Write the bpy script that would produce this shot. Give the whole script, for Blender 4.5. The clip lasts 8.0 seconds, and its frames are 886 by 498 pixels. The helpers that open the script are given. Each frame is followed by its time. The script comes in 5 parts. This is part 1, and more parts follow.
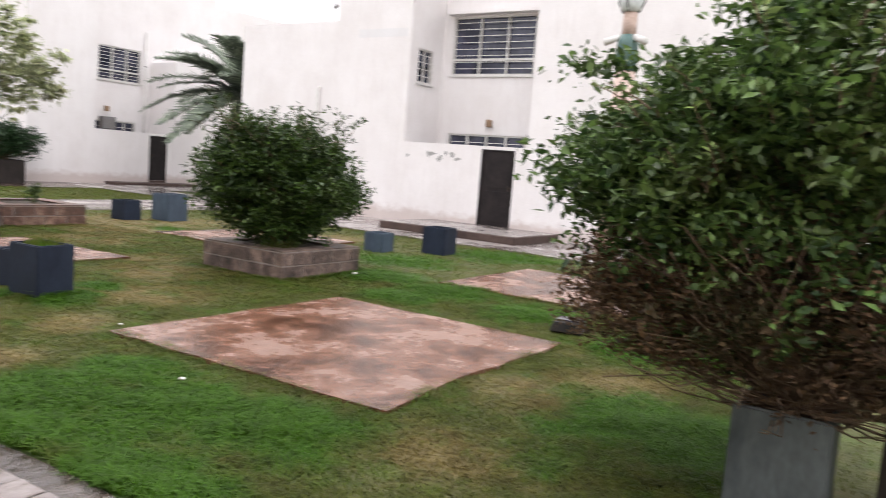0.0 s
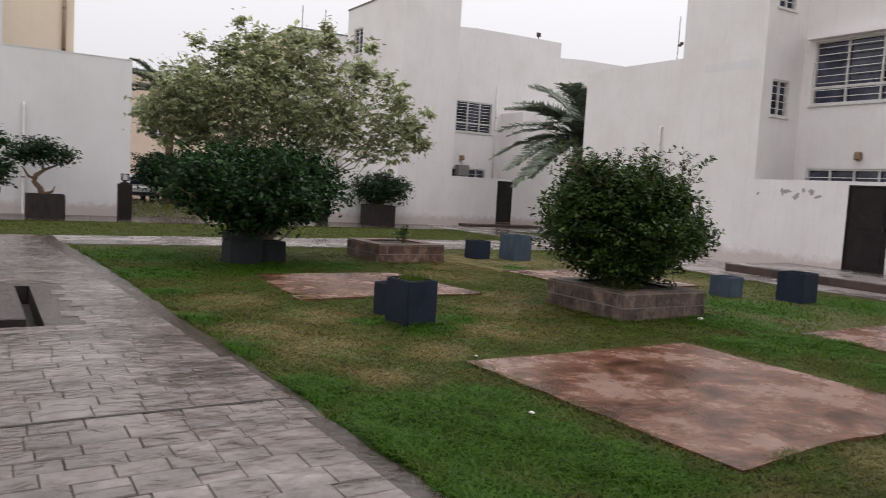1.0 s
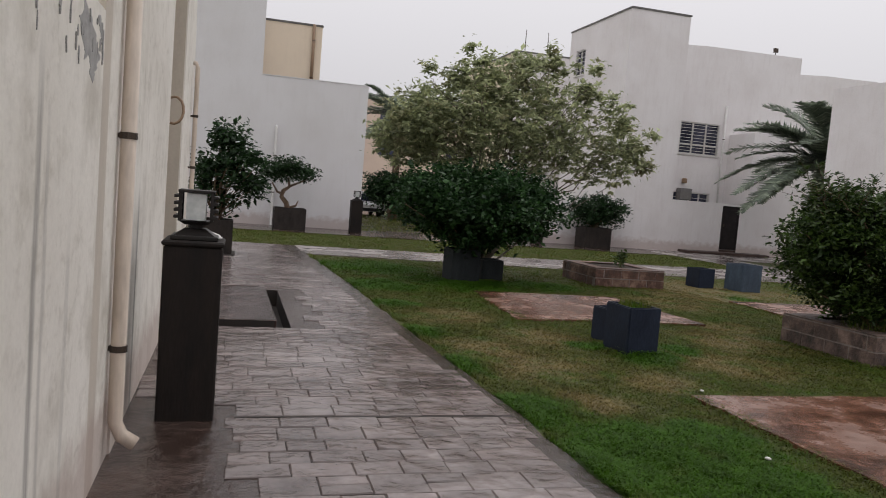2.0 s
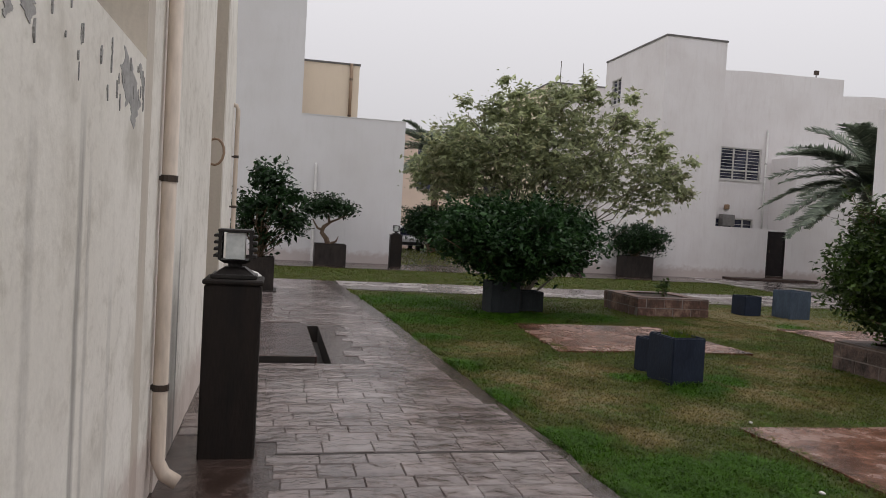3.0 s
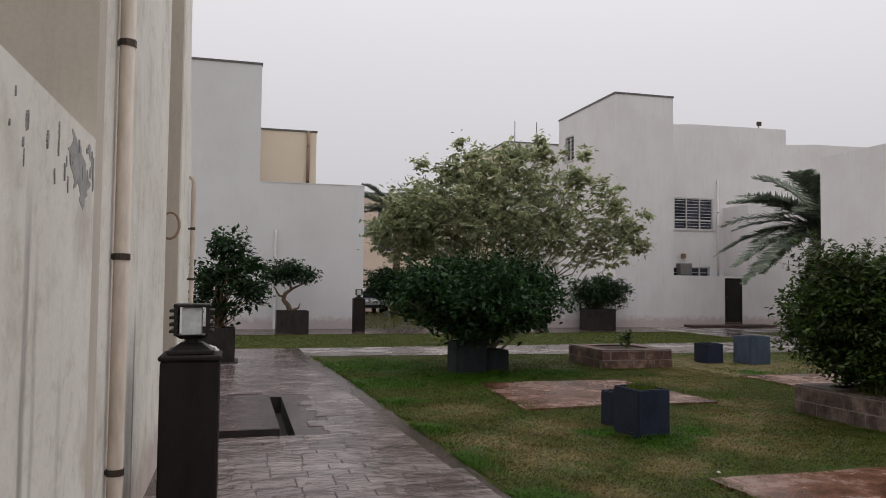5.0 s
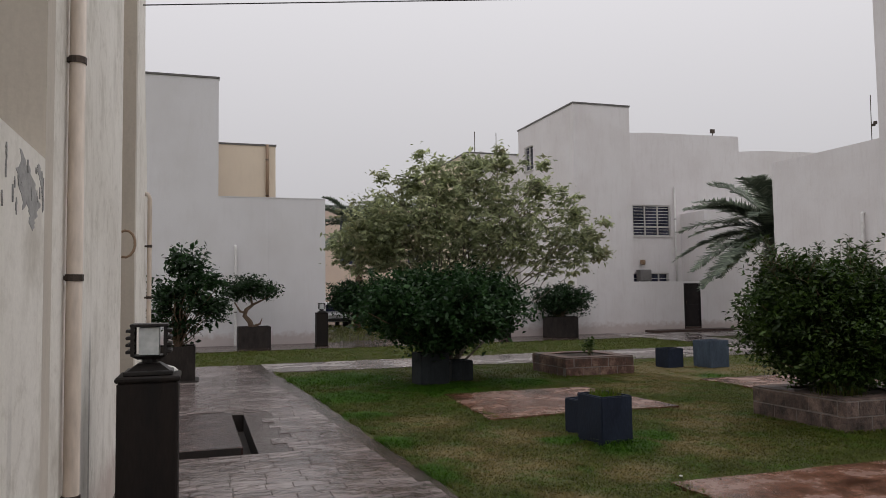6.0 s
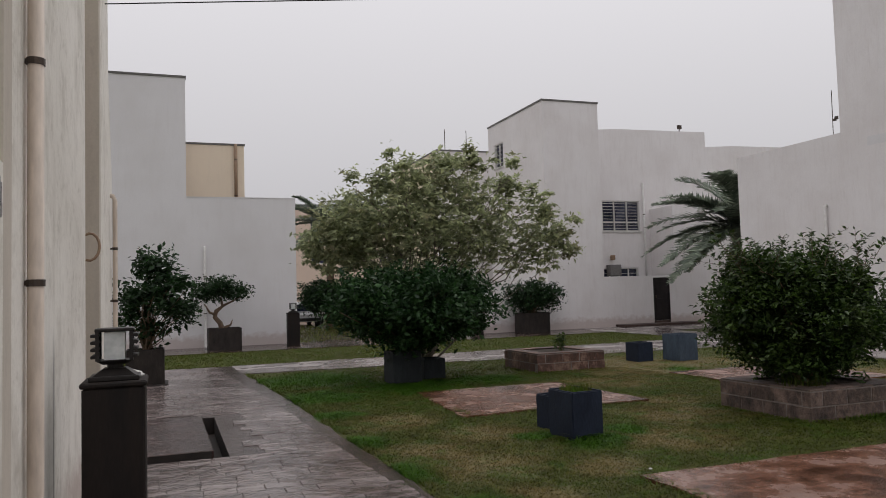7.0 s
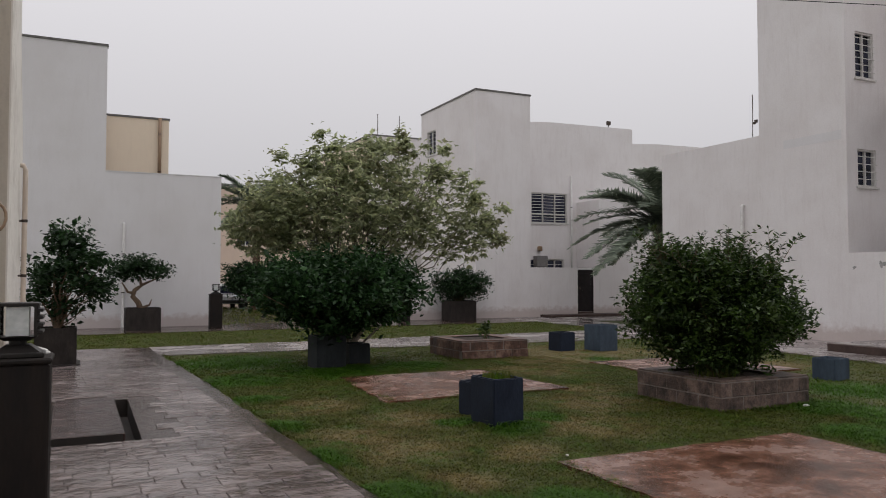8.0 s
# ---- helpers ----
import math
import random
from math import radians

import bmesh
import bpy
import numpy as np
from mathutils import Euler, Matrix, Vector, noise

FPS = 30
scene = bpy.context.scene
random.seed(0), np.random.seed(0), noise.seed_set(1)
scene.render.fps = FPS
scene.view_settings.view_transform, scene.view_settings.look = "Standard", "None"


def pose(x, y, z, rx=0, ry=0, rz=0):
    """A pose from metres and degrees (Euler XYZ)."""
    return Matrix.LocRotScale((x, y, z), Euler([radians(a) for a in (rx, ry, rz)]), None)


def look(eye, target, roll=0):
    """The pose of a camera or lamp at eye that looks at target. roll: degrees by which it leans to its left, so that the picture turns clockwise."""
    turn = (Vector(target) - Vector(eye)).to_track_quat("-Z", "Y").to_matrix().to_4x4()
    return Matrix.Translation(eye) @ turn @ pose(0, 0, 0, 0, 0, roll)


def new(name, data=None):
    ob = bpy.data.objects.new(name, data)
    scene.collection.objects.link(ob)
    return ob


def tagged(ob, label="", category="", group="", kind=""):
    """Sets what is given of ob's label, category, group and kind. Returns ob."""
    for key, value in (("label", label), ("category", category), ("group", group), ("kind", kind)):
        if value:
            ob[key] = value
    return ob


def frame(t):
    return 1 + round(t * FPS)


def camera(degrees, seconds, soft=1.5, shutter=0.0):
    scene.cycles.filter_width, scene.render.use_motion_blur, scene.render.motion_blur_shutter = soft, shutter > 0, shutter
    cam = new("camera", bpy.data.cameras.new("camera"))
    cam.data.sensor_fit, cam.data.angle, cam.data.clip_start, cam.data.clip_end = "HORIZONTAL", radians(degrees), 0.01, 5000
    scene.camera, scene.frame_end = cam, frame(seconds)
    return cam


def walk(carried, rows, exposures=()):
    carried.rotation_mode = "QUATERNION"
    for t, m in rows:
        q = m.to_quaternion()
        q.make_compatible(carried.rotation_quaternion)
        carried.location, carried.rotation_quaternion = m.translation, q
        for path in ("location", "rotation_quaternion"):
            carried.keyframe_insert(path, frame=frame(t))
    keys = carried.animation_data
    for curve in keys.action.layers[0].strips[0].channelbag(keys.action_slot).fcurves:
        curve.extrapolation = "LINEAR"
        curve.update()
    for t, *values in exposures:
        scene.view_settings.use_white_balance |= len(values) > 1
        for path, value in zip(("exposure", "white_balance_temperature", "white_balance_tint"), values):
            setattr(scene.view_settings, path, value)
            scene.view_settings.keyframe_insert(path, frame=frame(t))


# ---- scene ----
cam = camera(61.0, 8.0, soft=0.4, shutter=0.2)
PATH = [
    (0, (0.619, 0.02, 1.646), (2.29, 1.099, 1.434), 4.5),
    (0.2, (0.644, 0.049, 1.657), (2.147, 1.352, 1.451), 3.97),
    (0.5, (0.642, 0.058, 1.633), (1.934, 1.571, 1.436), 4.0),
    (0.8, (0.586, 0.073, 1.645), (1.733, 1.701, 1.456), 3.74),
    (1, (0.542, 0.087, 1.644), (1.592, 1.781, 1.48), 3.3),
    (1.2, (0.49, 0.104, 1.657), (1.442, 1.856, 1.5), 3.64),
    (1.5, (0.423, 0.124, 1.665), (1.199, 1.962, 1.522), 4.2),
    (1.8, (0.41, 0.118, 1.65), (1.024, 2.016, 1.511), 4.45),
    (2, (0.414, 0.117, 1.65), (0.956, 2.036, 1.502), 4.6),
    (2.2, (0.421, 0.116, 1.651), (0.922, 2.046, 1.5), 4.4),
    (3.3, (0.446, 0.109, 1.672), (0.874, 2.062, 1.638), 2.94),
    (3.5, (0.448, 0.108, 1.68), (0.879, 2.061, 1.66), 2.7),
    (4, (0.443, 0.122, 1.673), (0.876, 2.075, 1.668), 2.2),
    (4.5, (0.457, 0.093, 1.679), (0.946, 2.033, 1.699), 1.3),
    (5, (0.471, 0.081, 1.69), (0.994, 2.009, 1.783), 0.6),
    (5.2, (0.482, 0.081, 1.704), (1.032, 2.001, 1.807), 0.52),
    (6.3, (0.485, 0.063, 1.7), (1.116, 1.956, 1.823), -1.21),
    (6.5, (0.489, 0.059, 1.703), (1.124, 1.952, 1.819), -1.5),
    (7, (0.504, 0.053, 1.71), (1.192, 1.928, 1.824), -1.7),
    (7.5, (0.5, 0.055, 1.72), (1.256, 1.904, 1.826), -1.2),
    (8, (0.541, 0.084, 1.692), (1.401, 1.888, 1.769), -0.0),
]
walk(cam, [(t, look(eye, target, roll)) for t, eye, target, roll in PATH], exposures=[(0, 1.22), (0.4, 0.64), (0.8, 0.42), (1.1, 0.23), (2, -0.01), (3.5, -0.06), (4.5, -0.1), (5.0, -0.16), (5.2, -0.25), (6.5, -0.28), (8, -0.22)])


# ---- light ----
world = bpy.data.worlds.new("overcast_sky")
scene.world = world
world.use_nodes = True
wn, wl = world.node_tree.nodes, world.node_tree.links
wn.clear()
w_out = wn.new("ShaderNodeOutputWorld")
w_bg = wn.new("ShaderNodeBackground")
w_sky = wn.new("ShaderNodeTexSky")
w_sky.sky_type = "NISHITA"
w_sky.sun_disc = False
w_sky.sun_elevation, w_sky.sun_rotation = radians(48), radians(70)
w_sky.dust_density, w_sky.air_density = 4.0, 1.0
w_hsv = wn.new("ShaderNodeHueSaturation")
w_hsv.inputs["Saturation"].default_value = 0.12
w_mix = wn.new("ShaderNodeMix")
w_mix.data_type = "RGBA"
w_mix.inputs[0].default_value = 0.97
w_mix.inputs[7].default_value = (5.4, 5.28, 5.5, 1)
wl.new(w_sky.outputs[0], w_hsv.inputs["Color"])
wl.new(w_hsv.outputs[0], w_mix.inputs[6])
# an overcast sky is brighter overhead than at the horizon
w_tc = wn.new("ShaderNodeTexCoord")
w_sep = wn.new("ShaderNodeSeparateXYZ")
wl.new(w_tc.outputs["Generated"], w_sep.inputs[0])
w_rise = wn.new("ShaderNodeMath")
w_rise.operation, w_rise.use_clamp = "MULTIPLY_ADD", False
w_max = wn.new("ShaderNodeMath")
w_max.operation = "MAXIMUM"
wl.new(w_sep.outputs[2], w_max.inputs[0])
w_max.inputs[1].default_value = 0.0
wl.new(w_max.outputs[0], w_rise.inputs[0])
w_rise.inputs[1].default_value, w_rise.inputs[2].default_value = 1.7, 1.04
w_up = wn.new("ShaderNodeVectorMath")
w_up.operation = "SCALE"
wl.new(w_mix.outputs[2], w_up.inputs[0])
wl.new(w_rise.outputs[0], w_up.inputs["Scale"])
wl.new(w_up.outputs[0], w_bg.inputs[0])
w_bg.inputs[1].default_value = 0.1
wl.new(w_bg.outputs[0], w_out.inputs[0])

sun = new("sun", bpy.data.lights.new("sun", "SUN"))
sun.data.energy, sun.data.angle, sun.data.color = 0.5, radians(35), (1.0, 0.97, 0.93)
sun.matrix_world = look((0, 0, 20), (-9, -8, 0))


# ---- materials ----
def material(name, base, rough=0.7, metal=0.0):
    m = bpy.data.materials.new(name)
    m.use_nodes = True
    b = m.node_tree.nodes["Principled BSDF"]
    b.inputs["Base Color"].default_value = (*base, 1)
    b.inputs["Roughness"].default_value = rough
    b.inputs["Metallic"].default_value = metal
    return m, m.node_tree.nodes, m.node_tree.links, b


def coords(nodes, links, scale=(1, 1, 1), world_space=True):
    """Object or world coordinates, stretched by scale."""
    if world_space:
        c = nodes.new("ShaderNodeNewGeometry").outputs["Position"]
    else:
        c = nodes.new("ShaderNodeTexCoord").outputs["Object"]
    mp = nodes.new("ShaderNodeMapping")
    mp.inputs["Scale"].default_value = scale
    links.new(c, mp.inputs[0])
    return mp.outputs[0]


def noise_of(nodes, links, vec, scale, detail=5, rough=0.55):
    n = nodes.new("ShaderNodeTexNoise")
    n.inputs["Scale"].default_value, n.inputs["Detail"].default_value, n.inputs["Roughness"].default_value = scale, detail, rough
    links.new(vec, n.inputs["Vector"])
    return n.outputs["Fac"]


def ramp(nodes, links, fac, stops):
    r = nodes.new("ShaderNodeValToRGB")
    e = r.color_ramp.elements
    while len(e) < len(stops):
        e.new(0.5)
    for k, (p, c) in zip(e, stops):
        k.position = p
        k.color = (*c, 1) if len(c) == 3 else c
    links.new(fac, r.inputs[0])
    return r.outputs[0]


def grey(v):
    return (v, v, v)


def mix(nodes, links, fac, a, b, mode="MIX"):
    m = nodes.new("ShaderNodeMix")
    m.data_type, m.blend_type = "RGBA", mode
    for sock, v in ((m.inputs[0], fac), (m.inputs[6], a), (m.inputs[7], b)):
        if isinstance(v, (int, float)):
            sock.default_value = v
        elif isinstance(v, tuple):
            sock.default_value = (*v, 1)
        else:
            links.new(v, sock)
    return m.outputs[2]


def bump(nodes, links, bsdf, height, strength=0.3, dist=0.01):
    b = nodes.new("ShaderNodeBump")
    b.inputs["Strength"].default_value, b.inputs["Distance"].default_value = strength, dist
    links.new(height, b.inputs["Height"])
    links.new(b.outputs[0], bsdf.inputs["Normal"])


def simple(name, c1, c2, rough=0.7, scale=6.0, metal=0.0, bumpy=0.2, stretch=(1, 1, 1), rough2=None):
    """Two tones mixed by coarse and fine noise, with fine relief."""
    m, n, l, b = material(name, c1, rough, metal)
    v = coords(n, l, stretch)
    big = noise_of(n, l, v, scale, 6, 0.65)
    fine = noise_of(n, l, v, scale * 9, 4)
    col = ramp(n, l, big, [(0.32, c1), (0.68, c2)])
    shade = ramp(n, l, fine, [(0.25, grey(0.78)), (0.75, grey(1.12))])
    l.new(mix(n, l, 1.0, col, shade, "MULTIPLY"), b.inputs["Base Color"])
    if rough2 is not None:
        l.new(ramp(n, l, big, [(0.3, grey(rough)), (0.7, grey(rough2))]), b.inputs["Roughness"])
    bump(n, l, b, fine, bumpy, 0.01)
    return m


def plaster(name, light, stain, streak=0.35, splash=True, dirt_mix=0.5, along=1.0):
    """Painted render with rain streaks, blotches and a splashed foot."""
    m, n, l, b = material(name, light, 0.82)
    v = coords(n, l)
    vs = coords(n, l, (4.2, 4.2 * along, 0.55 / along ** 0.5))
    blotch = noise_of(n, l, v, 0.55, 6, 0.6)
    streaks = noise_of(n, l, vs, 1.6, 5, 0.6)
    fine = noise_of(n, l, v, 38, 4)
    trowel = noise_of(n, l, v, 5, 5, 0.6)
    dribble = noise_of(n, l, coords(n, l, (15, 15 * along, 3.2 / along ** 0.3)), 1.5, 6, 0.7)
    drip = noise_of(n, l, coords(n, l, (5, 5 * along, 0.12)), 2.2, 4, 0.6)
    worn = ramp(n, l, noise_of(n, l, v, 1.1, 4, 0.6), [(0.38, grey(0.15)), (0.62, grey(1))])
    spots = noise_of(n, l, coords(n, l, (1, along, 0.55)), 14, 5, 0.7)
    col = mix(n, l, ramp(n, l, blotch, [(0.4, grey(0)), (0.75, grey(dirt_mix))]), light, stain)
    col = mix(n, l, ramp(n, l, streaks, [(0.52, grey(0)), (0.72, grey(streak))]), col, stain)
    col = mix(n, l, mix(n, l, 1.0, ramp(n, l, dribble, [(0.5, grey(0)), (0.66, grey(streak * 0.9))]), worn, "MULTIPLY"), col, stain)
    col = mix(n, l, mix(n, l, 1.0, ramp(n, l, drip, [(0.6, grey(0)), (0.7, grey(streak * 0.7))]), worn, "MULTIPLY"), col, stain)
    col = mix(n, l, ramp(n, l, spots, [(0.6, grey(0)), (0.74, grey(streak * 0.6))]), col, stain)
    if splash:
        sep = n.new("ShaderNodeSeparateXYZ")
        l.new(v, sep.inputs[0])
        jag = n.new("ShaderNodeMath")
        jag.operation = "MULTIPLY_ADD"
        l.new(trowel, jag.inputs[0])
        jag.inputs[1].default_value = -0.55
        l.new(sep.outputs[2], jag.inputs[2])
        foot = ramp(n, l, jag.outputs[0], [(0.0, grey(0.55)), (0.22, grey(0.0))])
        col = mix(n, l, foot, col, (0.42, 0.31, 0.27))
    col = mix(n, l, 1.0, col, ramp(n, l, fine, [(0.2, grey(0.93)), (0.8, grey(1.04))]), "MULTIPLY")
    l.new(col, b.inputs["Base Color"])
    h = n.new("ShaderNodeMath")
    h.operation = "MULTIPLY_ADD"
    l.new(trowel, h.inputs[0])
    h.inputs[1].default_value = 2.0
    l.new(fine, h.inputs[2])
    bump(n, l, b, h.outputs[0], 0.2, 0.005)
    return m


def wet_stone(name, c1, c2, dark, rough_wet=0.12, rough_dry=0.5, scale=1.2, per_piece=True, bumpy=0.5, relief=14, ripple=(1, 1, 1), deep=0.009, coarse=4.0):
    """Rain-wet stone: smooth where water stands, rougher on the high spots."""
    m, n, l, b = material(name, c1, 0.4)
    v = coords(n, l)
    big = noise_of(n, l, v, scale, 8, 0.7)
    mid = noise_of(n, l, coords(n, l, ripple), relief, 2.5 if coarse > 5 else 5, 0.55)
    fine = noise_of(n, l, v, 80, 3)
    col = ramp(n, l, big, [(0.38, dark), (0.5, c1), (0.62, c2)])
    if per_piece:
        info = n.new("ShaderNodeObjectInfo")
        isl = n.new("ShaderNodeNewGeometry")
        add = n.new("ShaderNodeMath")
        l.new(info.outputs["Random"], add.inputs[0])
        l.new(isl.outputs["Random Per Island"], add.inputs[1])
        fr = n.new("ShaderNodeMath")
        fr.operation = "FRACT"
        l.new(add.outputs[0], fr.inputs[0])
        col = mix(n, l, 1.0, col, ramp(n, l, fr.outputs[0], [(0.0, grey(0.78)), (1.0, grey(1.15))]), "MULTIPLY")
    col = mix(n, l, 1.0, col, ramp(n, l, mid, [(0.25, grey(0.75)), (0.75, grey(1.15))]), "MULTIPLY")
    l.new(col, b.inputs["Base Color"])
    l.new(ramp(n, l, big, [(0.35, grey(rough_wet)), (0.68, grey(rough_dry))]), b.inputs["Roughness"])
    b.inputs["Specular IOR Level"].default_value = 0.55
    h = n.new("ShaderNodeMath")
    h.operation = "MULTIPLY_ADD"
    l.new(mid, h.inputs[0])
    h.inputs[1].default_value = coarse
    l.new(fine, h.inputs[2])
    bump(n, l, b, h.outputs[0], bumpy, deep)
    return m


def foliage(name, dark, light, rust=None, rust_amount=0.0, gloss=0.42, thin=0.3):
    """Leaves that differ one by one, with some light passing through."""
    m, n, l, b = material(name, dark, gloss)
    b.inputs["Specular IOR Level"].default_value = 0.28
    g = n.new("ShaderNodeNewGeometry")
    v = coords(n, l)
    patch = noise_of(n, l, v, 2.2, 3)
    col = ramp(n, l, g.outputs["Random Per Island"], [(0.0, dark), (0.75, light), (1.0, tuple(1.5 * k for k in light))])
    col = mix(n, l, 1.0, col, ramp(n, l, patch, [(0.3, grey(0.7)), (0.7, grey(1.25))]), "MULTIPLY")
    if rust:
        rp = noise_of(n, l, v, 1.6, 4)
        col = mix(n, l, ramp(n, l, rp, [(0.52, grey(0)), (0.66, grey(rust_amount))]), col, rust)
    l.new(col, b.inputs["Base Color"])
    tr = n.new("ShaderNodeBsdfTranslucent")
    l.new(col, tr.inputs[0])
    ms = n.new("ShaderNodeMixShader")
    ms.inputs[0].default_value = thin
    l.new(b.outputs[0], ms.inputs[1])
    l.new(tr.outputs[0], ms.inputs[2])
    l.new(ms.outputs[0], n["Material Output"].inputs[0])
    return m


LUSH = ((3.3, 15.4, 1.4), (2.95, 12.6, 0.9), (4.6, 13.3, 1.3), (6.2, 13.5, 0.8), (2.75, 10.6, 0.4), (2.65, 8.6, 0.35), (2.6, 7.0, 0.35), (2.7, 5.5, 0.55),
        (3.1, 4.6, 0.7), (3.55, 3.9, 0.75), (2.75, 4.2, 0.6), (3.9, 4.7, 0.5), (3.8, 3.2, 0.7), (2.75, 3.1, 0.6), (5.0, 7.5, 0.5), (4.5, 8.0, 0.3), (5.6, 7.85, 0.35), (9.3, 6.7, 0.8), (9.0, 5.3, 0.8), (8.2, 5.5, 0.6), (11.1, 7.6, 1.0), (8.6, 3.9, 0.7), (5.6, 1.4, 0.9), (8.0, 2.0, 0.9), (13.6, 7.0, 1.2), (10.3, 12.9, 0.35))
DRY = ((3.4, 7.0, 0.8), (3.3, 9.8, 0.7), (4.4, 6.4, 0.5), (3.4, 5.75, 0.4), (3.2, 7.8, 0.6), (4.1, 8.4, 0.7), (6.9, 8.5, 0.9), (5.8, 7.2, 0.8), (10.2, 14.6, 1.7), (11.6, 13.9, 1.3), (9.3, 13.2, 1.2), (5.8, 2.3, 0.7), (6.5, 2.0, 0.6), (4.2, 2.2, 0.5), (8.0, 11.9, 1.0), (7.5, 9.6, 0.6), (12.8, 10.5, 1.0))


def patches(n, l, v, spots):
    """Soft round patches of the lawn, from 0 to 1."""
    total = None
    for x, y, r in spots:
        d = n.new("ShaderNodeVectorMath")
        d.operation = "DISTANCE"
        l.new(v, d.inputs[0])
        d.inputs[1].default_value = (x, y, 0)
        k = n.new("ShaderNodeMapRange")
        k.interpolation_type = "SMOOTHSTEP"
        k.inputs["From Min"].default_value, k.inputs["From Max"].default_value = r * 1.35, r * 0.15
        l.new(d.outputs["Value"], k.inputs["Value"])
        if total is None:
            total = k.outputs[0]
        else:
            s = n.new("ShaderNodeMath")
            s.operation = "MAXIMUM"
            l.new(total, s.inputs[0])
            l.new(k.outputs[0], s.inputs[1])
            total = s.outputs[0]
    return total


def sum_of(n, l, a, b, scale):
    s = n.new("ShaderNodeMath")
    s.operation = "MULTIPLY_ADD"
    l.new(a, s.inputs[0])
    s.inputs[1].default_value = scale
    l.new(b, s.inputs[2])
    return s.outputs[0]


def lawn_colour(n, l, blade):
    """The lawn's patches: lush, ordinary and dry grass, the same for soil and blades."""
    v = coords(n, l)
    lush = sum_of(n, l, patches(n, l, v, LUSH), noise_of(n, l, v, 1.9, 6, 0.7), 0.36)
    dry = sum_of(n, l, patches(n, l, v, DRY), noise_of(n, l, v, 2.3, 7, 0.75), 0.4)
    fine = noise_of(n, l, v, 22, 4)
    green, deep, straw = ((0.093, 0.112, 0.019), (0.062, 0.147, 0.01), (0.185, 0.142, 0.048)) if blade else ((0.067, 0.072, 0.016), (0.04, 0.083, 0.008), (0.145, 0.109, 0.039))
    col = mix(n, l, ramp(n, l, dry, [(0.5, grey(0)), (0.85, grey(0.9))]), green, straw)
    col = mix(n, l, ramp(n, l, lush, [(0.5, grey(0)), (0.74, grey(1))]), col, deep)
    tufts = noise_of(n, l, v, 5.5, 5, 0.65)
    col = mix(n, l, 1.0, col, ramp(n, l, tufts, [(0.3, grey(0.68)), (0.7, grey(1.18))]), "MULTIPLY")
    return mix(n, l, 1.0, col, ramp(n, l, fine, [(0.2, grey(0.85)), (0.8, grey(1.12))]), "MULTIPLY"), fine


M_WHITE = plaster("white_plaster", (0.8, 0.77, 0.765), (0.63, 0.58, 0.56), 0.28)
M_CREAM = plaster("cream_plaster", (0.84, 0.805, 0.74), (0.5, 0.46, 0.39), 0.7, True, 0.38, 0.3)


def run_off(m, runs, tint):
    """Tall water stains: (place along the wall, foot, top, half width, depth of colour)."""
    n, l = m.node_tree.nodes, m.node_tree.links
    b = n["Principled BSDF"]
    col = b.inputs["Base Color"].links[0].from_socket
    v = coords(n, l)
    sep = n.new("ShaderNodeSeparateXYZ")
    l.new(v, sep.inputs[0])
    waver = noise_of(n, l, coords(n, l, (1, 1, 0.6)), 3.0, 4)
    ragged = noise_of(n, l, coords(n, l, (1, 9, 0.8)), 3.0, 5, 0.7)

    def ranged(value, a, c, lo=1.0, hi=0.0):
        k = n.new("ShaderNodeMapRange")
        k.interpolation_type = "SMOOTHSTEP"
        k.inputs["From Min"].default_value, k.inputs["From Max"].default_value = a, c
        k.inputs["To Min"].default_value, k.inputs["To Max"].default_value = lo, hi
        l.new(value, k.inputs["Value"])
        return k.outputs[0]

    for at, foot, top, half, deep in runs:
        shift = sum_of(n, l, waver, sep.outputs[1], 0.05)
        gap = n.new("ShaderNodeMath")
        gap.operation = "SUBTRACT"
        l.new(shift, gap.inputs[0])
        gap.inputs[1].default_value = at + 0.025
        size = n.new("ShaderNodeMath")
        size.operation = "ABSOLUTE"
        l.new(gap.outputs[0], size.inputs[0])
        fac = ranged(size.outputs[0], half * 0.25, half, deep, 0.0)
        fac = mix(n, l, 1.0, fac, ranged(sep.outputs[2], top - 0.35, top), "MULTIPLY")
        fac = mix(n, l, 1.0, fac, ranged(sep.outputs[2], foot, foot + 0.3, 0.0, 1.0), "MULTIPLY")
        fac = mix(n, l, 1.0, fac, ramp(n, l, ragged, [(0.3, grey(0.45)), (0.6, grey(1))]), "MULTIPLY")
        col = mix(n, l, fac, col, tint)
    l.new(col, b.inputs["Base Color"])


run_off(M_CREAM, ((2.82, -0.3, 2.12, 0.05, 0.75), (2.95, -0.3, 1.95, 0.035, 0.4), (2.3, -0.3, 2.0, 0.06, 0.35), (5.57, -0.4, 1.6, 0.06, 1.0), (3.35, -0.3, 1.5, 0.05, 0.3)), (0.25, 0.235, 0.21))
# the near house's cream plaster again, its colour darkened to stand for shade
M_SHADE = plaster("shaded_cream_plaster", (0.6, 0.54, 0.46), (0.44, 0.39, 0.33), 0.4)
M_GREYW = plaster("grey_white_plaster", (0.74, 0.725, 0.73), (0.62, 0.595, 0.58), 0.2)
M_TAN = plaster("tan_plaster", (0.8, 0.68, 0.53), (0.68, 0.57, 0.44), 0.3, False)
M_PINK = plaster("pink_plaster", (0.74, 0.58, 0.48), (0.62, 0.48, 0.4), 0.3, False)
M_COPING = simple("dark_coping", (0.10, 0.095, 0.09), (0.2, 0.19, 0.18), 0.7)
M_PEEL = simple("bare_cement", (0.29, 0.285, 0.275), (0.42, 0.41, 0.395), 0.9, 12)
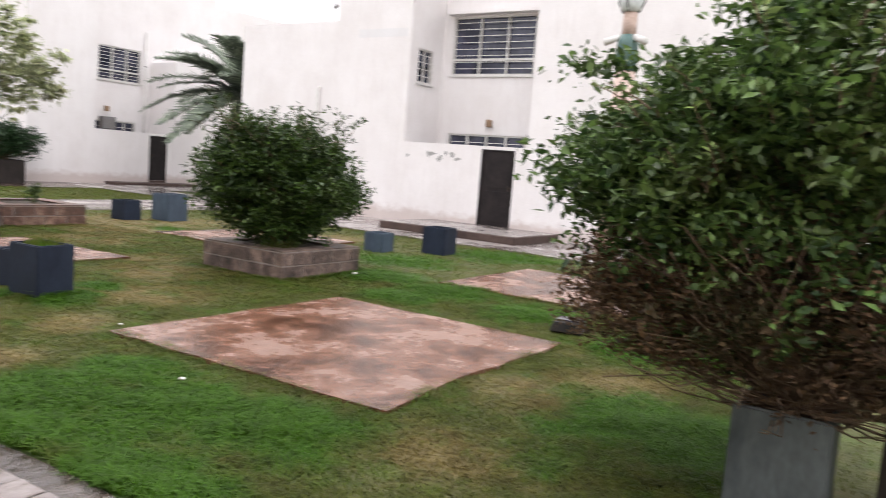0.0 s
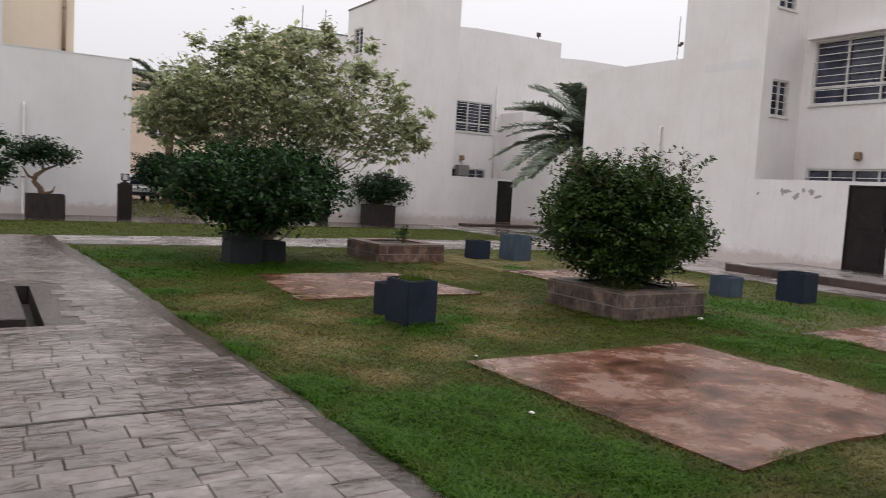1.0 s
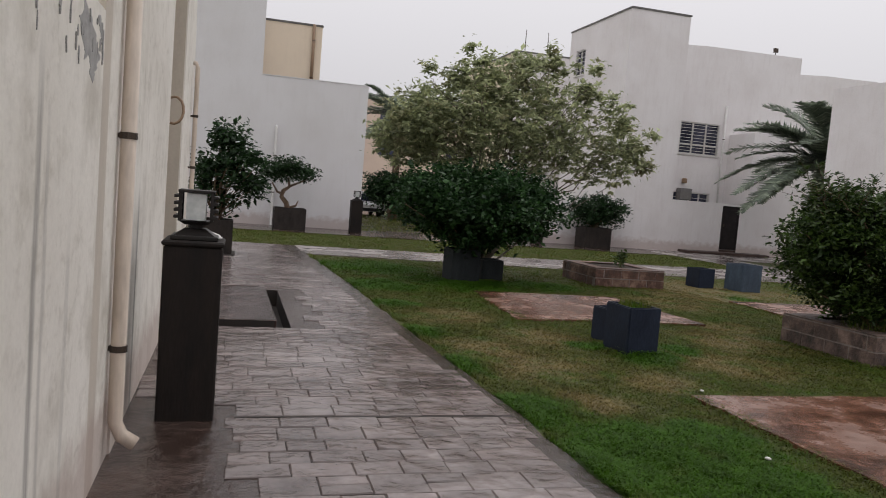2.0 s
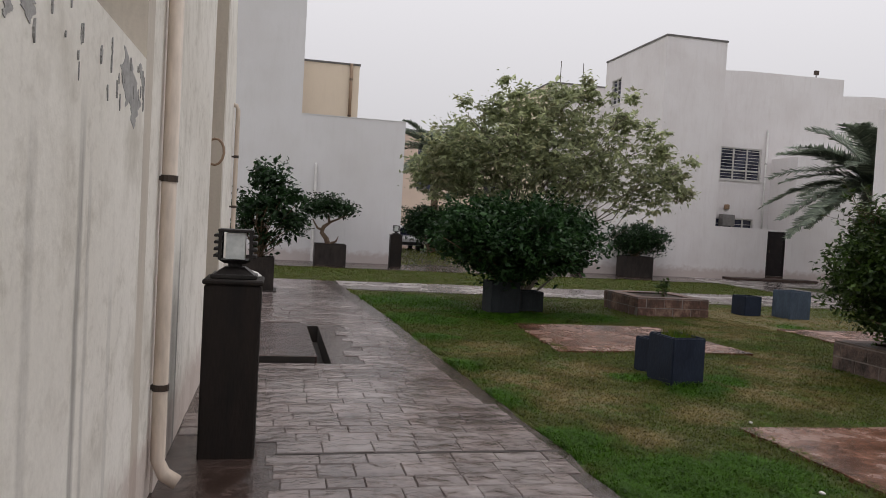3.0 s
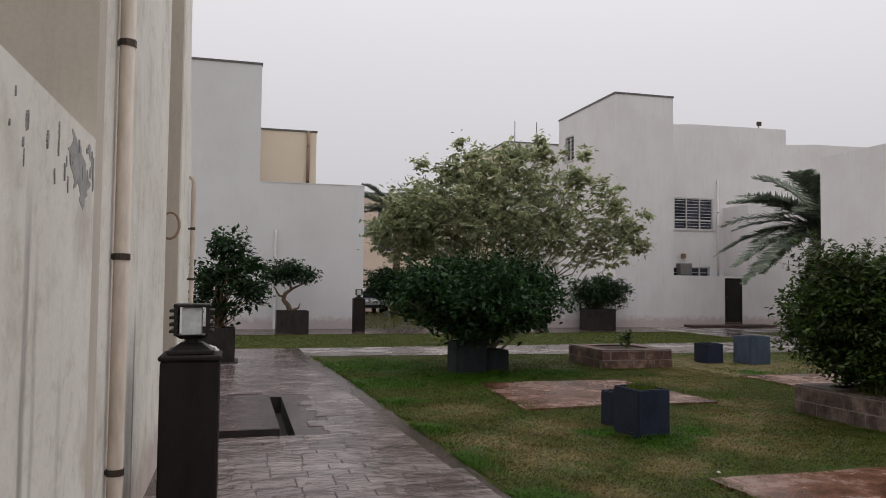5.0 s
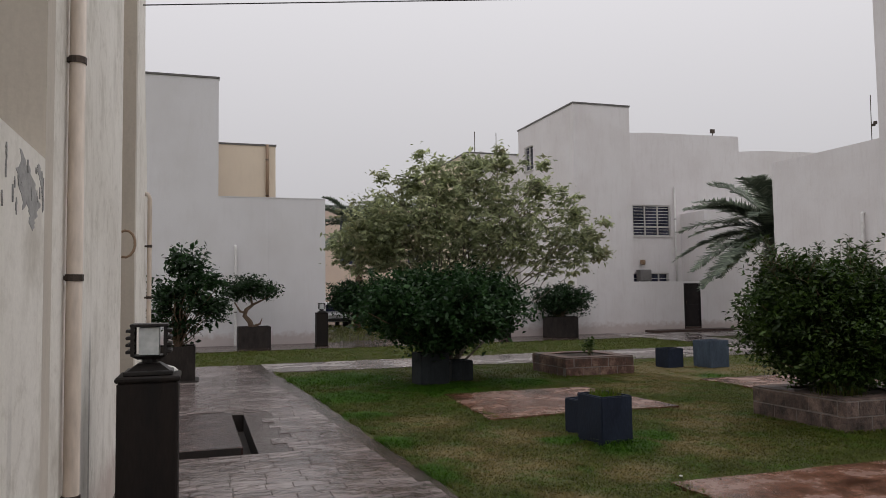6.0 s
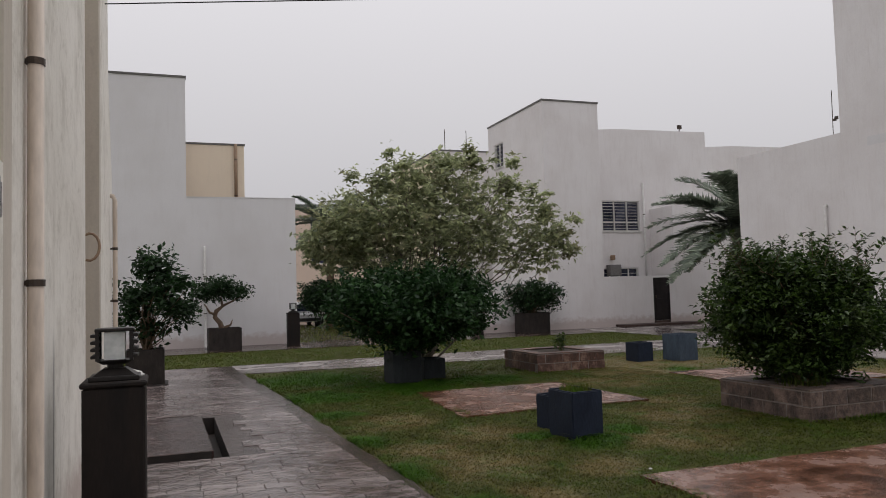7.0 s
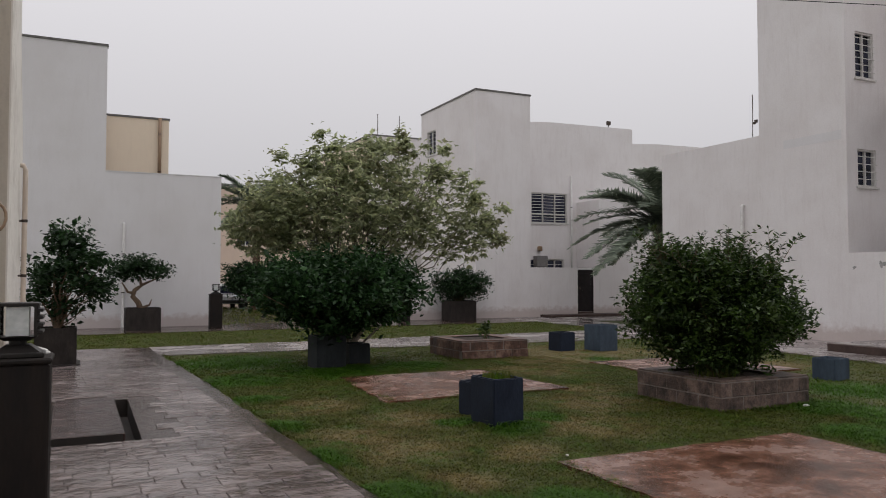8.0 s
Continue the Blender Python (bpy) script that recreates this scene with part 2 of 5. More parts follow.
M_PIPE = simple("cream_pipe", (0.66, 0.56, 0.47), (0.58, 0.48, 0.39), 0.4, 3, 0, 0.05, (1, 1, 0.2))
M_BROWNPIPE = simple("brown_pipe", (0.24, 0.15, 0.09), (0.3, 0.2, 0.12), 0.5)
M_WPIPE = simple("white_pipe", (0.72, 0.7, 0.68), (0.62, 0.6, 0.57), 0.4)
M_CLAMP = simple("dark_steel", (0.06, 0.05, 0.045), (0.1, 0.07, 0.05), 0.5, 20, 0.6)
M_DOOR = simple("black_iron_door", (0.016, 0.013, 0.014), (0.03, 0.024, 0.024), 0.45, 3, 0.2)
M_FRAME = simple("white_steel_frame", (0.72, 0.7, 0.68), (0.6, 0.58, 0.55), 0.45, 4)
M_BLACK = simple("black_painted_metal", (0.012, 0.011, 0.011), (0.03, 0.026, 0.024), 0.4, 6, 0.0, 0.1, (1, 1, 0.3))
M_PILLAR = simple("dark_brown_pillar", (0.010, 0.008, 0.0075), (0.024, 0.018, 0.015), 0.55, 5, 0, 0.3, (1.5, 1.5, 0.3), 0.8)
M_DARKBOX = simple("black_box", (0.018, 0.015, 0.014), (0.045, 0.036, 0.032), 0.6, 6, 0, 0.4, (1, 1, 0.4))
M_BLUE = simple("blue_painted_planter", (0.008, 0.012, 0.026), (0.022, 0.031, 0.053), 0.5, 4, 0, 0.3, (1, 1, 0.5), 0.75)
M_BLUEGREY = simple("grey_blue_planter", (0.026, 0.042, 0.07), (0.07, 0.102, 0.142), 0.55, 4, 0, 0.3, (1, 1, 0.4), 0.75)
M_DKSLATE = simple("dark_slate_planter", (0.011, 0.014, 0.016), (0.032, 0.038, 0.042), 0.6, 5, 0, 0.3, (1, 1, 0.35), 0.8)
M_ACGREY = simple("grey_metal_casing", (0.16, 0.15, 0.145), (0.24, 0.23, 0.22), 0.6, 9)
M_SLATE = simple("slate_planter", (0.05, 0.062, 0.068), (0.14, 0.16, 0.168), 0.5, 5, 0, 0.3, (1, 1, 0.35), 0.75)
M_SOIL = simple("dark_soil", (0.03, 0.022, 0.015), (0.07, 0.05, 0.035), 0.95, 14, 0, 0.8)
M_BARK = simple("brown_bark", (0.10, 0.062, 0.038), (0.2, 0.135, 0.09), 0.85, 18, 0, 0.6, (1, 1, 0.35))
M_GREYBARK = simple("grey_bark", (0.13, 0.105, 0.085), (0.24, 0.2, 0.17), 0.85, 16, 0, 0.6, (1, 1, 0.35))
M_MORTAR = simple("pale_mortar", (0.17, 0.14, 0.125), (0.27, 0.235, 0.215), 0.85, 12, 0, 0.5)
M_BLOCK = wet_stone("grey_brown_block", (0.115, 0.076, 0.062), (0.225, 0.155, 0.128), (0.026, 0.017, 0.014), 0.45, 0.8, 3.2, True, 0.5, 22)
M_REDBLOCK = wet_stone("red_brown_block", (0.11, 0.052, 0.036), (0.3, 0.19, 0.14), (0.05, 0.027, 0.02), 0.45, 0.8, 2.4, True, 0.5, 22)
M_TILE = wet_stone("wet_paver", (0.165, 0.13, 0.122), (0.255, 0.216, 0.207), (0.09, 0.064, 0.057), 0.07, 0.2, 0.8, True, 0.9, 5.5, (1.0, 1.15, 1), 0.0024, 12.0)
M_CONC = wet_stone("wet_concrete", (0.052, 0.034, 0.028), (0.092, 0.067, 0.058), (0.036, 0.022, 0.018), 0.07, 0.28, 0.9, False, 0.4, 9)
M_APRON = wet_stone("pale_concrete", (0.2, 0.172, 0.162), (0.31, 0.278, 0.266), (0.12, 0.098, 0.092), 0.12, 0.4, 0.6, False, 0.3, 9)
M_SLAB = wet_stone("red_stained_slab", (0.165, 0.075, 0.046), (0.265, 0.165, 0.132), (0.06, 0.025, 0.015), 0.08, 0.4, 1.4, False, 0.3, 7, (1, 1.2, 1))
for m_ in (M_BLUE, M_DARKBOX, M_DKSLATE):
    m_.node_tree.nodes["Principled BSDF"].inputs["Specular IOR Level"].default_value = 0.25
M_STEP = simple("dark_step", (0.05, 0.034, 0.03), (0.1, 0.068, 0.058), 0.6, 4)
M_SLAB.node_tree.nodes["Principled BSDF"].inputs["Specular IOR Level"].default_value = 0.42
M_JOINT = simple("dirty_joint", (0.055, 0.042, 0.037), (0.13, 0.105, 0.096), 0.3, 4)
M_PIT = simple("pit_lining", (0.02, 0.016, 0.014), (0.04, 0.03, 0.025), 0.8)
M_PLATE = wet_stone("brown_cover", (0.05, 0.028, 0.024), (0.085, 0.052, 0.046), (0.03, 0.017, 0.014), 0.1, 0.3, 1.6, False, 0.7, 9, (0.8, 1.8, 1))
M_PLATE.node_tree.nodes["Principled BSDF"].inputs["Specular IOR Level"].default_value = 0.4
M_CAR = simple("white_car_paint", (0.7, 0.7, 0.72), (0.62, 0.62, 0.64), 0.25, 2)
M_TYRE = simple("tyre", (0.015, 0.015, 0.015), (0.03, 0.03, 0.03), 0.8)
M_GREEN = simple("green_band", (0.06, 0.12, 0.11), (0.1, 0.17, 0.155), 0.6)
M_POLE = simple("pink_post", (0.47, 0.34, 0.28), (0.6, 0.46, 0.4), 0.7, 3)

for m_dull in (M_PILLAR, M_DARKBOX, M_BLACK, M_DOOR, M_STEP):
    m_dull.node_tree.nodes["Principled BSDF"].inputs["Specular IOR Level"].default_value = 0.22

M_LEAF_DARK = foliage("dark_leaves", (0.010, 0.033, 0.011), (0.034, 0.08, 0.024))
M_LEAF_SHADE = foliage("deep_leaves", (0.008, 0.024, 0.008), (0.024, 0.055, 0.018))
M_LEAF_BUSH = foliage("bush_leaves", (0.012, 0.03, 0.006), (0.05, 0.088, 0.017), (0.07, 0.045, 0.02), 0.2)
M_LEAF_DEAD = foliage("dry_brown_leaves", (0.034, 0.02, 0.012), (0.12, 0.07, 0.038), (0.03, 0.045, 0.014), 0.8, 0.7)
M_LEAF_PALE = foliage("pale_leaves", (0.21, 0.24, 0.13), (0.38, 0.41, 0.235), (0.33, 0.22, 0.15), 0.3, 0.4, 0.55)
M_LEAF_NEW = foliage("young_leaves", (0.06, 0.1, 0.026), (0.2, 0.27, 0.085), (0.16, 0.15, 0.05), 0.4)
M_LEAF_NEAR = foliage("near_leaves", (0.018, 0.045, 0.013), (0.09, 0.15, 0.038), (0.1, 0.1, 0.03), 0.4)
M_PALM = foliage("palm_fronds", (0.11, 0.14, 0.11), (0.24, 0.28, 0.21), None, 0.0, 0.5, 0.4)

M_GLASS, gn, gl, gb = material("dark_window_glass", (0.012, 0.016, 0.03), 0.06)
gb.inputs["Specular IOR Level"].default_value = 0.6
g_sheen = noise_of(gn, gl, coords(gn, gl), 1.3, 3)
gl.new(ramp(gn, gl, g_sheen, [(0.35, (0.012, 0.014, 0.03)), (0.7, (0.075, 0.08, 0.125))]), gb.inputs["Base Color"])

M_OPAL, on, ol, ob_ = material("clouded_white_panel", (0.62, 0.64, 0.63), 0.35)
ol.new(ramp(on, ol, noise_of(on, ol, coords(on, ol), 16, 5), [(0.3, (0.46, 0.49, 0.48)), (0.7, (0.68, 0.7, 0.69))]), ob_.inputs["Base Color"])

M_BLADE, bn, bl, bb = material("grass_blades", (0.06, 0.1, 0.02), 0.5)
bb.inputs["Specular IOR Level"].default_value = 0.15
b_col, _ = lawn_colour(bn, bl, True)
b_geo = bn.new("ShaderNodeNewGeometry")
b_col = mix(bn, bl, 1.0, b_col, ramp(bn, bl, b_geo.outputs["Random Per Island"], [(0.0, grey(0.88)), (1.0, grey(1.1))]), "MULTIPLY")
bl.new(b_col, bb.inputs["Base Color"])
b_tr = bn.new("ShaderNodeBsdfTranslucent")
bl.new(b_col, b_tr.inputs[0])
b_ms = bn.new("ShaderNodeMixShader")
b_ms.inputs[0].default_value = 0.42
bl.new(bb.outputs[0], b_ms.inputs[1])
bl.new(b_tr.outputs[0], b_ms.inputs[2])
bl.new(b_ms.outputs[0], bn["Material Output"].inputs[0])

M_GROUND, sn, sl, sb = material("lawn_soil", (0.06, 0.07, 0.03), 0.9)
s_col, s_fine = lawn_colour(sn, sl, False)
sl.new(s_col, sb.inputs["Base Color"])
bump(sn, sl, sb, s_fine, 0.7, 0.03)


# ---- builders ----
ORIGIN = {}


def thing(name, at, label, category, group="", kind=""):
    """An empty at a thing's base; its parts are given in world coordinates."""
    e = tagged(new(name), label, category, group, kind)
    e.empty_display_size = 0.1
    e.location = at
    ORIGIN[e.name] = Vector(at)
    return e


def mesh_of(name, bm, mat, smooth=False):
    me = bpy.data.meshes.new(name)
    bmesh.ops.recalc_face_normals(bm, faces=bm.faces)
    bm.to_mesh(me)
    bm.free()
    me.materials.append(mat)
    if smooth:
        me.shade_smooth()
    return me


def part(name, bm, mat, parent, label="", smooth=False, kind=""):
    o = ORIGIN[parent.name]
    bmesh.ops.translate(bm, verts=bm.verts, vec=-o)
    ob = new(name, mesh_of(name, bm, mat, smooth))
    ob.parent = parent
    ORIGIN[ob.name] = o
    return tagged(ob, label, kind=kind)


def solo(name, bm, mat, label, category, kind="", smooth=False, group=""):
    """A thing of one mesh, given in world coordinates; its origin goes to its base."""
    lo = Vector([min(v.co[k] for v in bm.verts) for k in range(3)])
    hi = Vector([max(v.co[k] for v in bm.verts) for k in range(3)])
    base = Vector(((lo.x + hi.x) / 2, (lo.y + hi.y) / 2, lo.z))
    bmesh.ops.translate(bm, verts=bm.verts, vec=-base)
    ob = new(name, mesh_of(name, bm, mat, smooth))
    ob.location = base
    ORIGIN[ob.name] = base
    return tagged(ob, label, category, group, kind)


def box(bm, x0, x1, y0, y1, z0, z1, bev=0.0, turn=0.0, taper=1.0):
    """A box, bevelled, turned about its upright axis, narrowed to its top."""
    r = bmesh.ops.create_cube(bm, size=1.0)
    vs = r["verts"]
    cx, cy = (x0 + x1) / 2, (y0 + y1) / 2
    rot = Matrix.Rotation(radians(turn), 3, "Z")
    for v in vs:
        k = taper if v.co.z > 0 else 1.0
        p = Vector((v.co.x * (x1 - x0) * k, v.co.y * (y1 - y0) * k, 0))
        p = rot @ p
        v.co = Vector((cx + p.x, cy + p.y, z1 if v.co.z > 0 else z0))
    if bev:
        es = list({e for v in vs for e in v.link_edges})
        bmesh.ops.bevel(bm, geom=es, offset=bev, segments=1, affect="EDGES", profile=0.5)
    return bm


def boxes(*rows, bev=0.0):
    bm = bmesh.new()
    for r in rows:
        box(bm, *r, bev=bev)
    return bm


def tube(bm, pts, radii, seg=8, cap=True):
    """A round, tapering tube along points."""
    pts = [Vector(p) for p in pts]
    rings = []
    side = Vector((1, 0, 0))
    for k, p in enumerate(pts):
        d = (pts[min(k + 1, len(pts) - 1)] - pts[max(k - 1, 0)]).normalized()
        side = side - d * side.dot(d)
        if side.length < 1e-3:
            side = d.orthogonal()
        side.normalize()
        up = d.cross(side)
        r = radii[k] if isinstance(radii, (list, tuple)) else radii
        rings.append([bm.verts.new(p + (side * math.cos(a) + up * math.sin(a)) * r) for a in (2 * math.pi * s / seg for s in range(seg))])
    for a, b in zip(rings, rings[1:]):
        for s in range(seg):
            bm.faces.new((a[s], a[(s + 1) % seg], b[(s + 1) % seg], b[s]))
    if cap:
        bm.faces.new(rings[0][::-1])
        bm.faces.new(rings[-1])
    return bm


def wall_panel(axis, front, depth, a0, a1, z0, z1, holes=()):
    """An upright wall. axis: the direction that it faces across ('x' or 'y'); front: its face's place; depth: signed thickness
    behind it; a0..a1: its run; holes: (a0, a1, z0, z1) openings that go through."""
    bm = bmesh.new()
    ca = sorted({a0, a1, *[h[0] for h in holes], *[h[1] for h in holes]})
    cz = sorted({z0, z1, *[h[2] for h in holes], *[h[3] for h in holes]})

    def solid(i, j):
        if not (0 <= i < len(ca) - 1 and 0 <= j < len(cz) - 1):
            return False
        a, z = (ca[i] + ca[i + 1]) / 2, (cz[j] + cz[j + 1]) / 2
        return not any(h[0] < a < h[1] and h[2] < z < h[3] for h in holes)

    seen = {}

    def vert(a, z, back):
        k = (a, z, back)
        if k not in seen:
            f = front + (depth if back else 0)
            seen[k] = bm.verts.new((f, a, z) if axis == "x" else (a, f, z))
        return seen[k]

    for i in range(len(ca) - 1):
        for j in range(len(cz) - 1):
            if not solid(i, j):
                continue
            A, B, C, D = (ca[i], cz[j]), (ca[i + 1], cz[j]), (ca[i + 1], cz[j + 1]), (ca[i], cz[j + 1])
            bm.faces.new([vert(*p, False) for p in (A, B, C, D)])
            bm.faces.new([vert(*p, True) for p in (D, C, B, A)])
            for (p, q), (di, dj) in (((A, B), (0, -1)), ((B, C), (1, 0)), ((C, D), (0, 1)), ((D, A), (-1, 0))):
                if not solid(i + di, j + dj):
                    bm.faces.new((vert(*p, False), vert(*q, False), vert(*q, True), vert(*p, True)))
    return bm


def leaf_faces(name, base, d, s, L, slim, mat, curl=0.1):
    """Folded four-point leaves from their foot along d, as one mesh."""
    up = np.cross(s, d)
    n = len(base)
    a = base + d * L * 0.45 + s * L * slim * 0.5 + up * L * curl
    b = base + d * L * 0.45 - s * L * slim * 0.5 + up * L * curl
    v = np.stack([base, a, base + d * L, b], 1).reshape(-1, 3)
    k = np.arange(n)[:, None] * 4
    f = np.concatenate([k + np.array([[0, 1, 2]]), k + np.array([[0, 2, 3]])], 1).reshape(-1, 3)
    return raw_mesh(name, v, f, mat)


def unit(a):
    return a / np.linalg.norm(a, axis=1)[:, None]


def leaf_mesh(name, pos, size, seed, mat, droop=0.35, slim=0.42, jitter=0.35):
    """Leaves at the given places, turned every way."""
    rng = np.random.default_rng(seed)
    n = len(pos)
    d = rng.normal(size=(n, 3))
    d[:, 2] = d[:, 2] * 0.6 - droop
    d = unit(d)
    s = unit(np.cross(d, rng.normal(size=(n, 3)) * 0.7 + np.array([0, 0, 1.0])))
    L = (size * (1 + jitter * rng.normal(size=n))).clip(size * 0.4, size * 1.9)[:, None]
    return leaf_faces(name, pos - d * L * 0.5, d, s, L, slim, mat)


def whorl_mesh(name, heads, per, size, seed, mat, slim=0.34):
    """Drooping leaves that spread in a fan from each twig's end."""
    rng = np.random.default_rng(seed)
    n = len(heads)
    lean = rng.normal(size=(n, 3)) * 0.45
    a = rng.random(n)[:, None] * 6.3 + np.arange(per)[None, :] * (2 * math.pi / per) + rng.normal(size=(n, per)) * 0.22
    fall = rng.uniform(-0.75, 0.15, size=(n, per))
    d = np.stack([np.cos(a), np.sin(a), fall], 2) + lean[:, None, :]
    d = unit(d.reshape(-1, 3))
    s = unit(np.cross(d, rng.normal(size=d.shape) * 0.25 + np.array([0, 0, 1.0])))
    L = (size * (0.7 + 0.6 * rng.random(n * per)) * np.repeat(0.75 + 0.5 * rng.random(n), per))[:, None]
    return leaf_faces(name, np.repeat(heads, per, axis=0), d, s, L, slim, mat, 0.06)


def shoots(plant_, starts, aim, length, seed, leaf, mat, bark):
    """Young upright shoots: thin bending stems with leaves set along them."""
    rng = np.random.default_rng(seed)
    o = ORIGIN[plant_.name]
    stems = bmesh.new()
    at, way = [], []
    for st in starts:
        st = np.array(st, float)
        d = (st - np.array(aim)) * np.array([0.5, 0.5, 0.25]) + np.array([0, 0, 0.75]) + rng.normal(size=3) * 0.22
        d /= np.linalg.norm(d)
        L = length * rng.uniform(0.55, 1.15)
        bend = rng.normal(size=3) * 0.16 + np.array([d[0], d[1], -0.35]) * 0.5
        pts = [st + d * L * f + bend * L * f * f for f in (0, 0.25, 0.5, 0.75, 1.0)]
        tube(stems, [tuple(q) for q in pts], [0.006, 0.005, 0.004, 0.003, 0.002], 4, False)
        for k in range(int(L / 0.022)):
            f = 0.1 + 0.9 * rng.random()
            q = st + d * L * f + bend * L * f * f
            w = rng.normal(size=3)
            w = w - d * w.dot(d)
            at.append(q)
            way.append(w / np.linalg.norm(w) + d * 0.55 + np.array([0, 0, -0.15]))
    part("brushwood", stems, bark, plant_, kind="stuff")
    at, way = np.array(at) - np.array(o), unit(np.array(way))
    s = unit(np.cross(way, rng.normal(size=way.shape) * 0.5 + np.array([0, 0, 1.0])))
    L = (leaf * rng.uniform(0.6, 1.25, len(at)))[:, None]
    ob = new("young_leaves", leaf_faces("young_leaves", at, way, s, L, 0.42, mat))
    ob.parent = plant_
    return ob


def raw_mesh(name, v, f, mat):
    me = bpy.data.meshes.new(name)
    me.vertices.add(len(v))
    me.vertices.foreach_set("co", np.asarray(v, np.float32).ravel())
    me.loops.add(f.size)
    me.loops.foreach_set("vertex_index", f.astype(np.int32).ravel())
    me.polygons.add(len(f))
    me.polygons.foreach_set("loop_start", np.arange(0, f.size, f.shape[1], dtype=np.int32))
    me.update(calc_edges=True)
    me.materials.append(mat)
    return me


def crown_points(blobs, clumps, per, spread, seed, shell=0.45, ragged=0.15):
    """Leaf places: clumps strewn through soft ellipsoids (x, y, z, rx, ry, rz, share), leaves strewn round each clump."""
    rng = np.random.default_rng(seed)
    share = np.array([b[6] for b in blobs], float)
    pick = rng.choice(len(blobs), clumps, p=share / share.sum())
    B = np.array([b[:6] for b in blobs])[pick]
    u = rng.normal(size=(clumps, 3))
    u /= np.linalg.norm(u, axis=1)[:, None]
    r = rng.random(clumps) ** shell
    r *= 1 + ragged * rng.normal(size=clumps)
    c = B[:, :3] + B[:, 3:] * u * r[:, None]
    n = rng.poisson(per, clumps).clip(2)
    idx = np.repeat(np.arange(clumps), n)
    sp = spread * (0.6 + 0.8 * rng.random(clumps))
    pts = c[idx] + rng.normal(size=(len(idx), 3)) * sp[idx][:, None] * np.array([1, 1, 0.75])
    return c, pts


def branches(base, targets, r0, seed, seg=6, rise=0.35, wob=0.08, twig=0.006):
    """Limbs that leave base upwards and bend out to the targets."""
    rng = random.Random(seed)
    bm = bmesh.new()
    base = Vector(base)
    for t in targets:
        t = Vector(t)
        span = t - base
        mid1 = base + Vector((span.x * 0.22, span.y * 0.22, span.z * (0.33 + rise * 0.3)))
        mid2 = base + Vector((span.x * 0.6, span.y * 0.6, span.z * (0.66 + rise * 0.2)))
        w = lambda: Vector((rng.uniform(-wob, wob), rng.uniform(-wob, wob), rng.uniform(-wob, wob))) * span.length * 0.5
        r = r0 * rng.uniform(0.5, 1.0)
        tube(bm, [base + w() * 0.1, mid1 + w(), mid2 + w(), t], [r, r * 0.75, r * 0.45, twig], seg, False)
    return bm


def plant(name, at, label, category, blobs, clumps, per, spread, leaf, mat, bark, seed, limbs=14, r0=0.03, shell=0.45, slim=0.42, droop=0.35, crown_label="", limb_share=0.9, group="", ragged=0.15):
    """A shrub or tree: branching stems and a crown of single leaves in clumps."""
    p = thing(name, at, label, category, group)
    c, pts = crown_points(blobs, clumps, per, spread, seed, shell, ragged)
    rng = random.Random(seed)
    aims = rng.sample([tuple(k) for k in c], min(limbs, len(c)))
    aims = [tuple(Vector(at).lerp(Vector(k), limb_share)) for k in aims]
    part("trunk", branches(at, aims, r0, seed), bark, p, "", True)
    crown = new("crown", leaf_mesh("crown", pts - np.array(at), leaf, seed + 1, mat, droop, slim))
    crown.parent = p
    tagged(crown, crown_label)
    return p


def gridded_window(house, axis, front, inward, a0, a1, z0, z1, cols, bars, lower=0.0, label="window"):
    """A steel window set in its opening: glass, frame, mullions, a sill and a grille of horizontal bars. inward: sign of the way into the wall."""
    def b(bm, da0, da1, d0, d1, e0, e1):
        lo, hi = sorted((front + inward * d0, front + inward * d1))
        if axis == "x":
            box(bm, lo, hi, da0, da1, e0, e1)
        else:
            box(bm, da0, da1, lo, hi, e0, e1)

    bm = bmesh.new()
    b(bm, a0, a1, 0.12, 0.14, z0, z1)
    w = part("window", bm, M_GLASS, house, label)
    f = bmesh.new()
    for q in ((a0, a0 + 0.05), (a1 - 0.05, a1)):
        b(f, *q, 0.03, 0.11, z0, z1)
    for q in ((z0, z0 + 0.05), (z1 - 0.05, z1)):
        b(f, a0 + 0.05, a1 - 0.05, 0.03, 0.11, *q)
    part("window_frame", f, M_FRAME, w)
    zt = z0 + lower
    if lower:
        m = bmesh.new()
        b(m, a0 + 0.05, a1 - 0.05, 0.04, 0.105, zt - 0.035, zt + 0.035)
        part("transom", m, M_FRAME, w)
    for k in range(1, cols):
        m = bmesh.new()
        a = a0 + (a1 - a0) * k / cols
        b(m, a - 0.025, a + 0.025, 0.045, 0.1, z0 + 0.05, z1 - 0.05)
        part("mullion", m, M_FRAME, w)
    for k in range(1, bars + 1):
        m = bmesh.new()
        z = z0 + (z1 - z0) * k / (bars + 1)
        b(m, a0 - 0.02, a1 + 0.02, -0.03, -0.014, z - 0.0095, z + 0.0095)
        part("grille_bar", m, M_FRAME, w)
    s = bmesh.new()
    b(s, a0 - 0.06, a1 + 0.06, -0.05, 0.1, z0 - 0.05, z0)
    part("window_sill", s, M_FRAME, w)
    return w


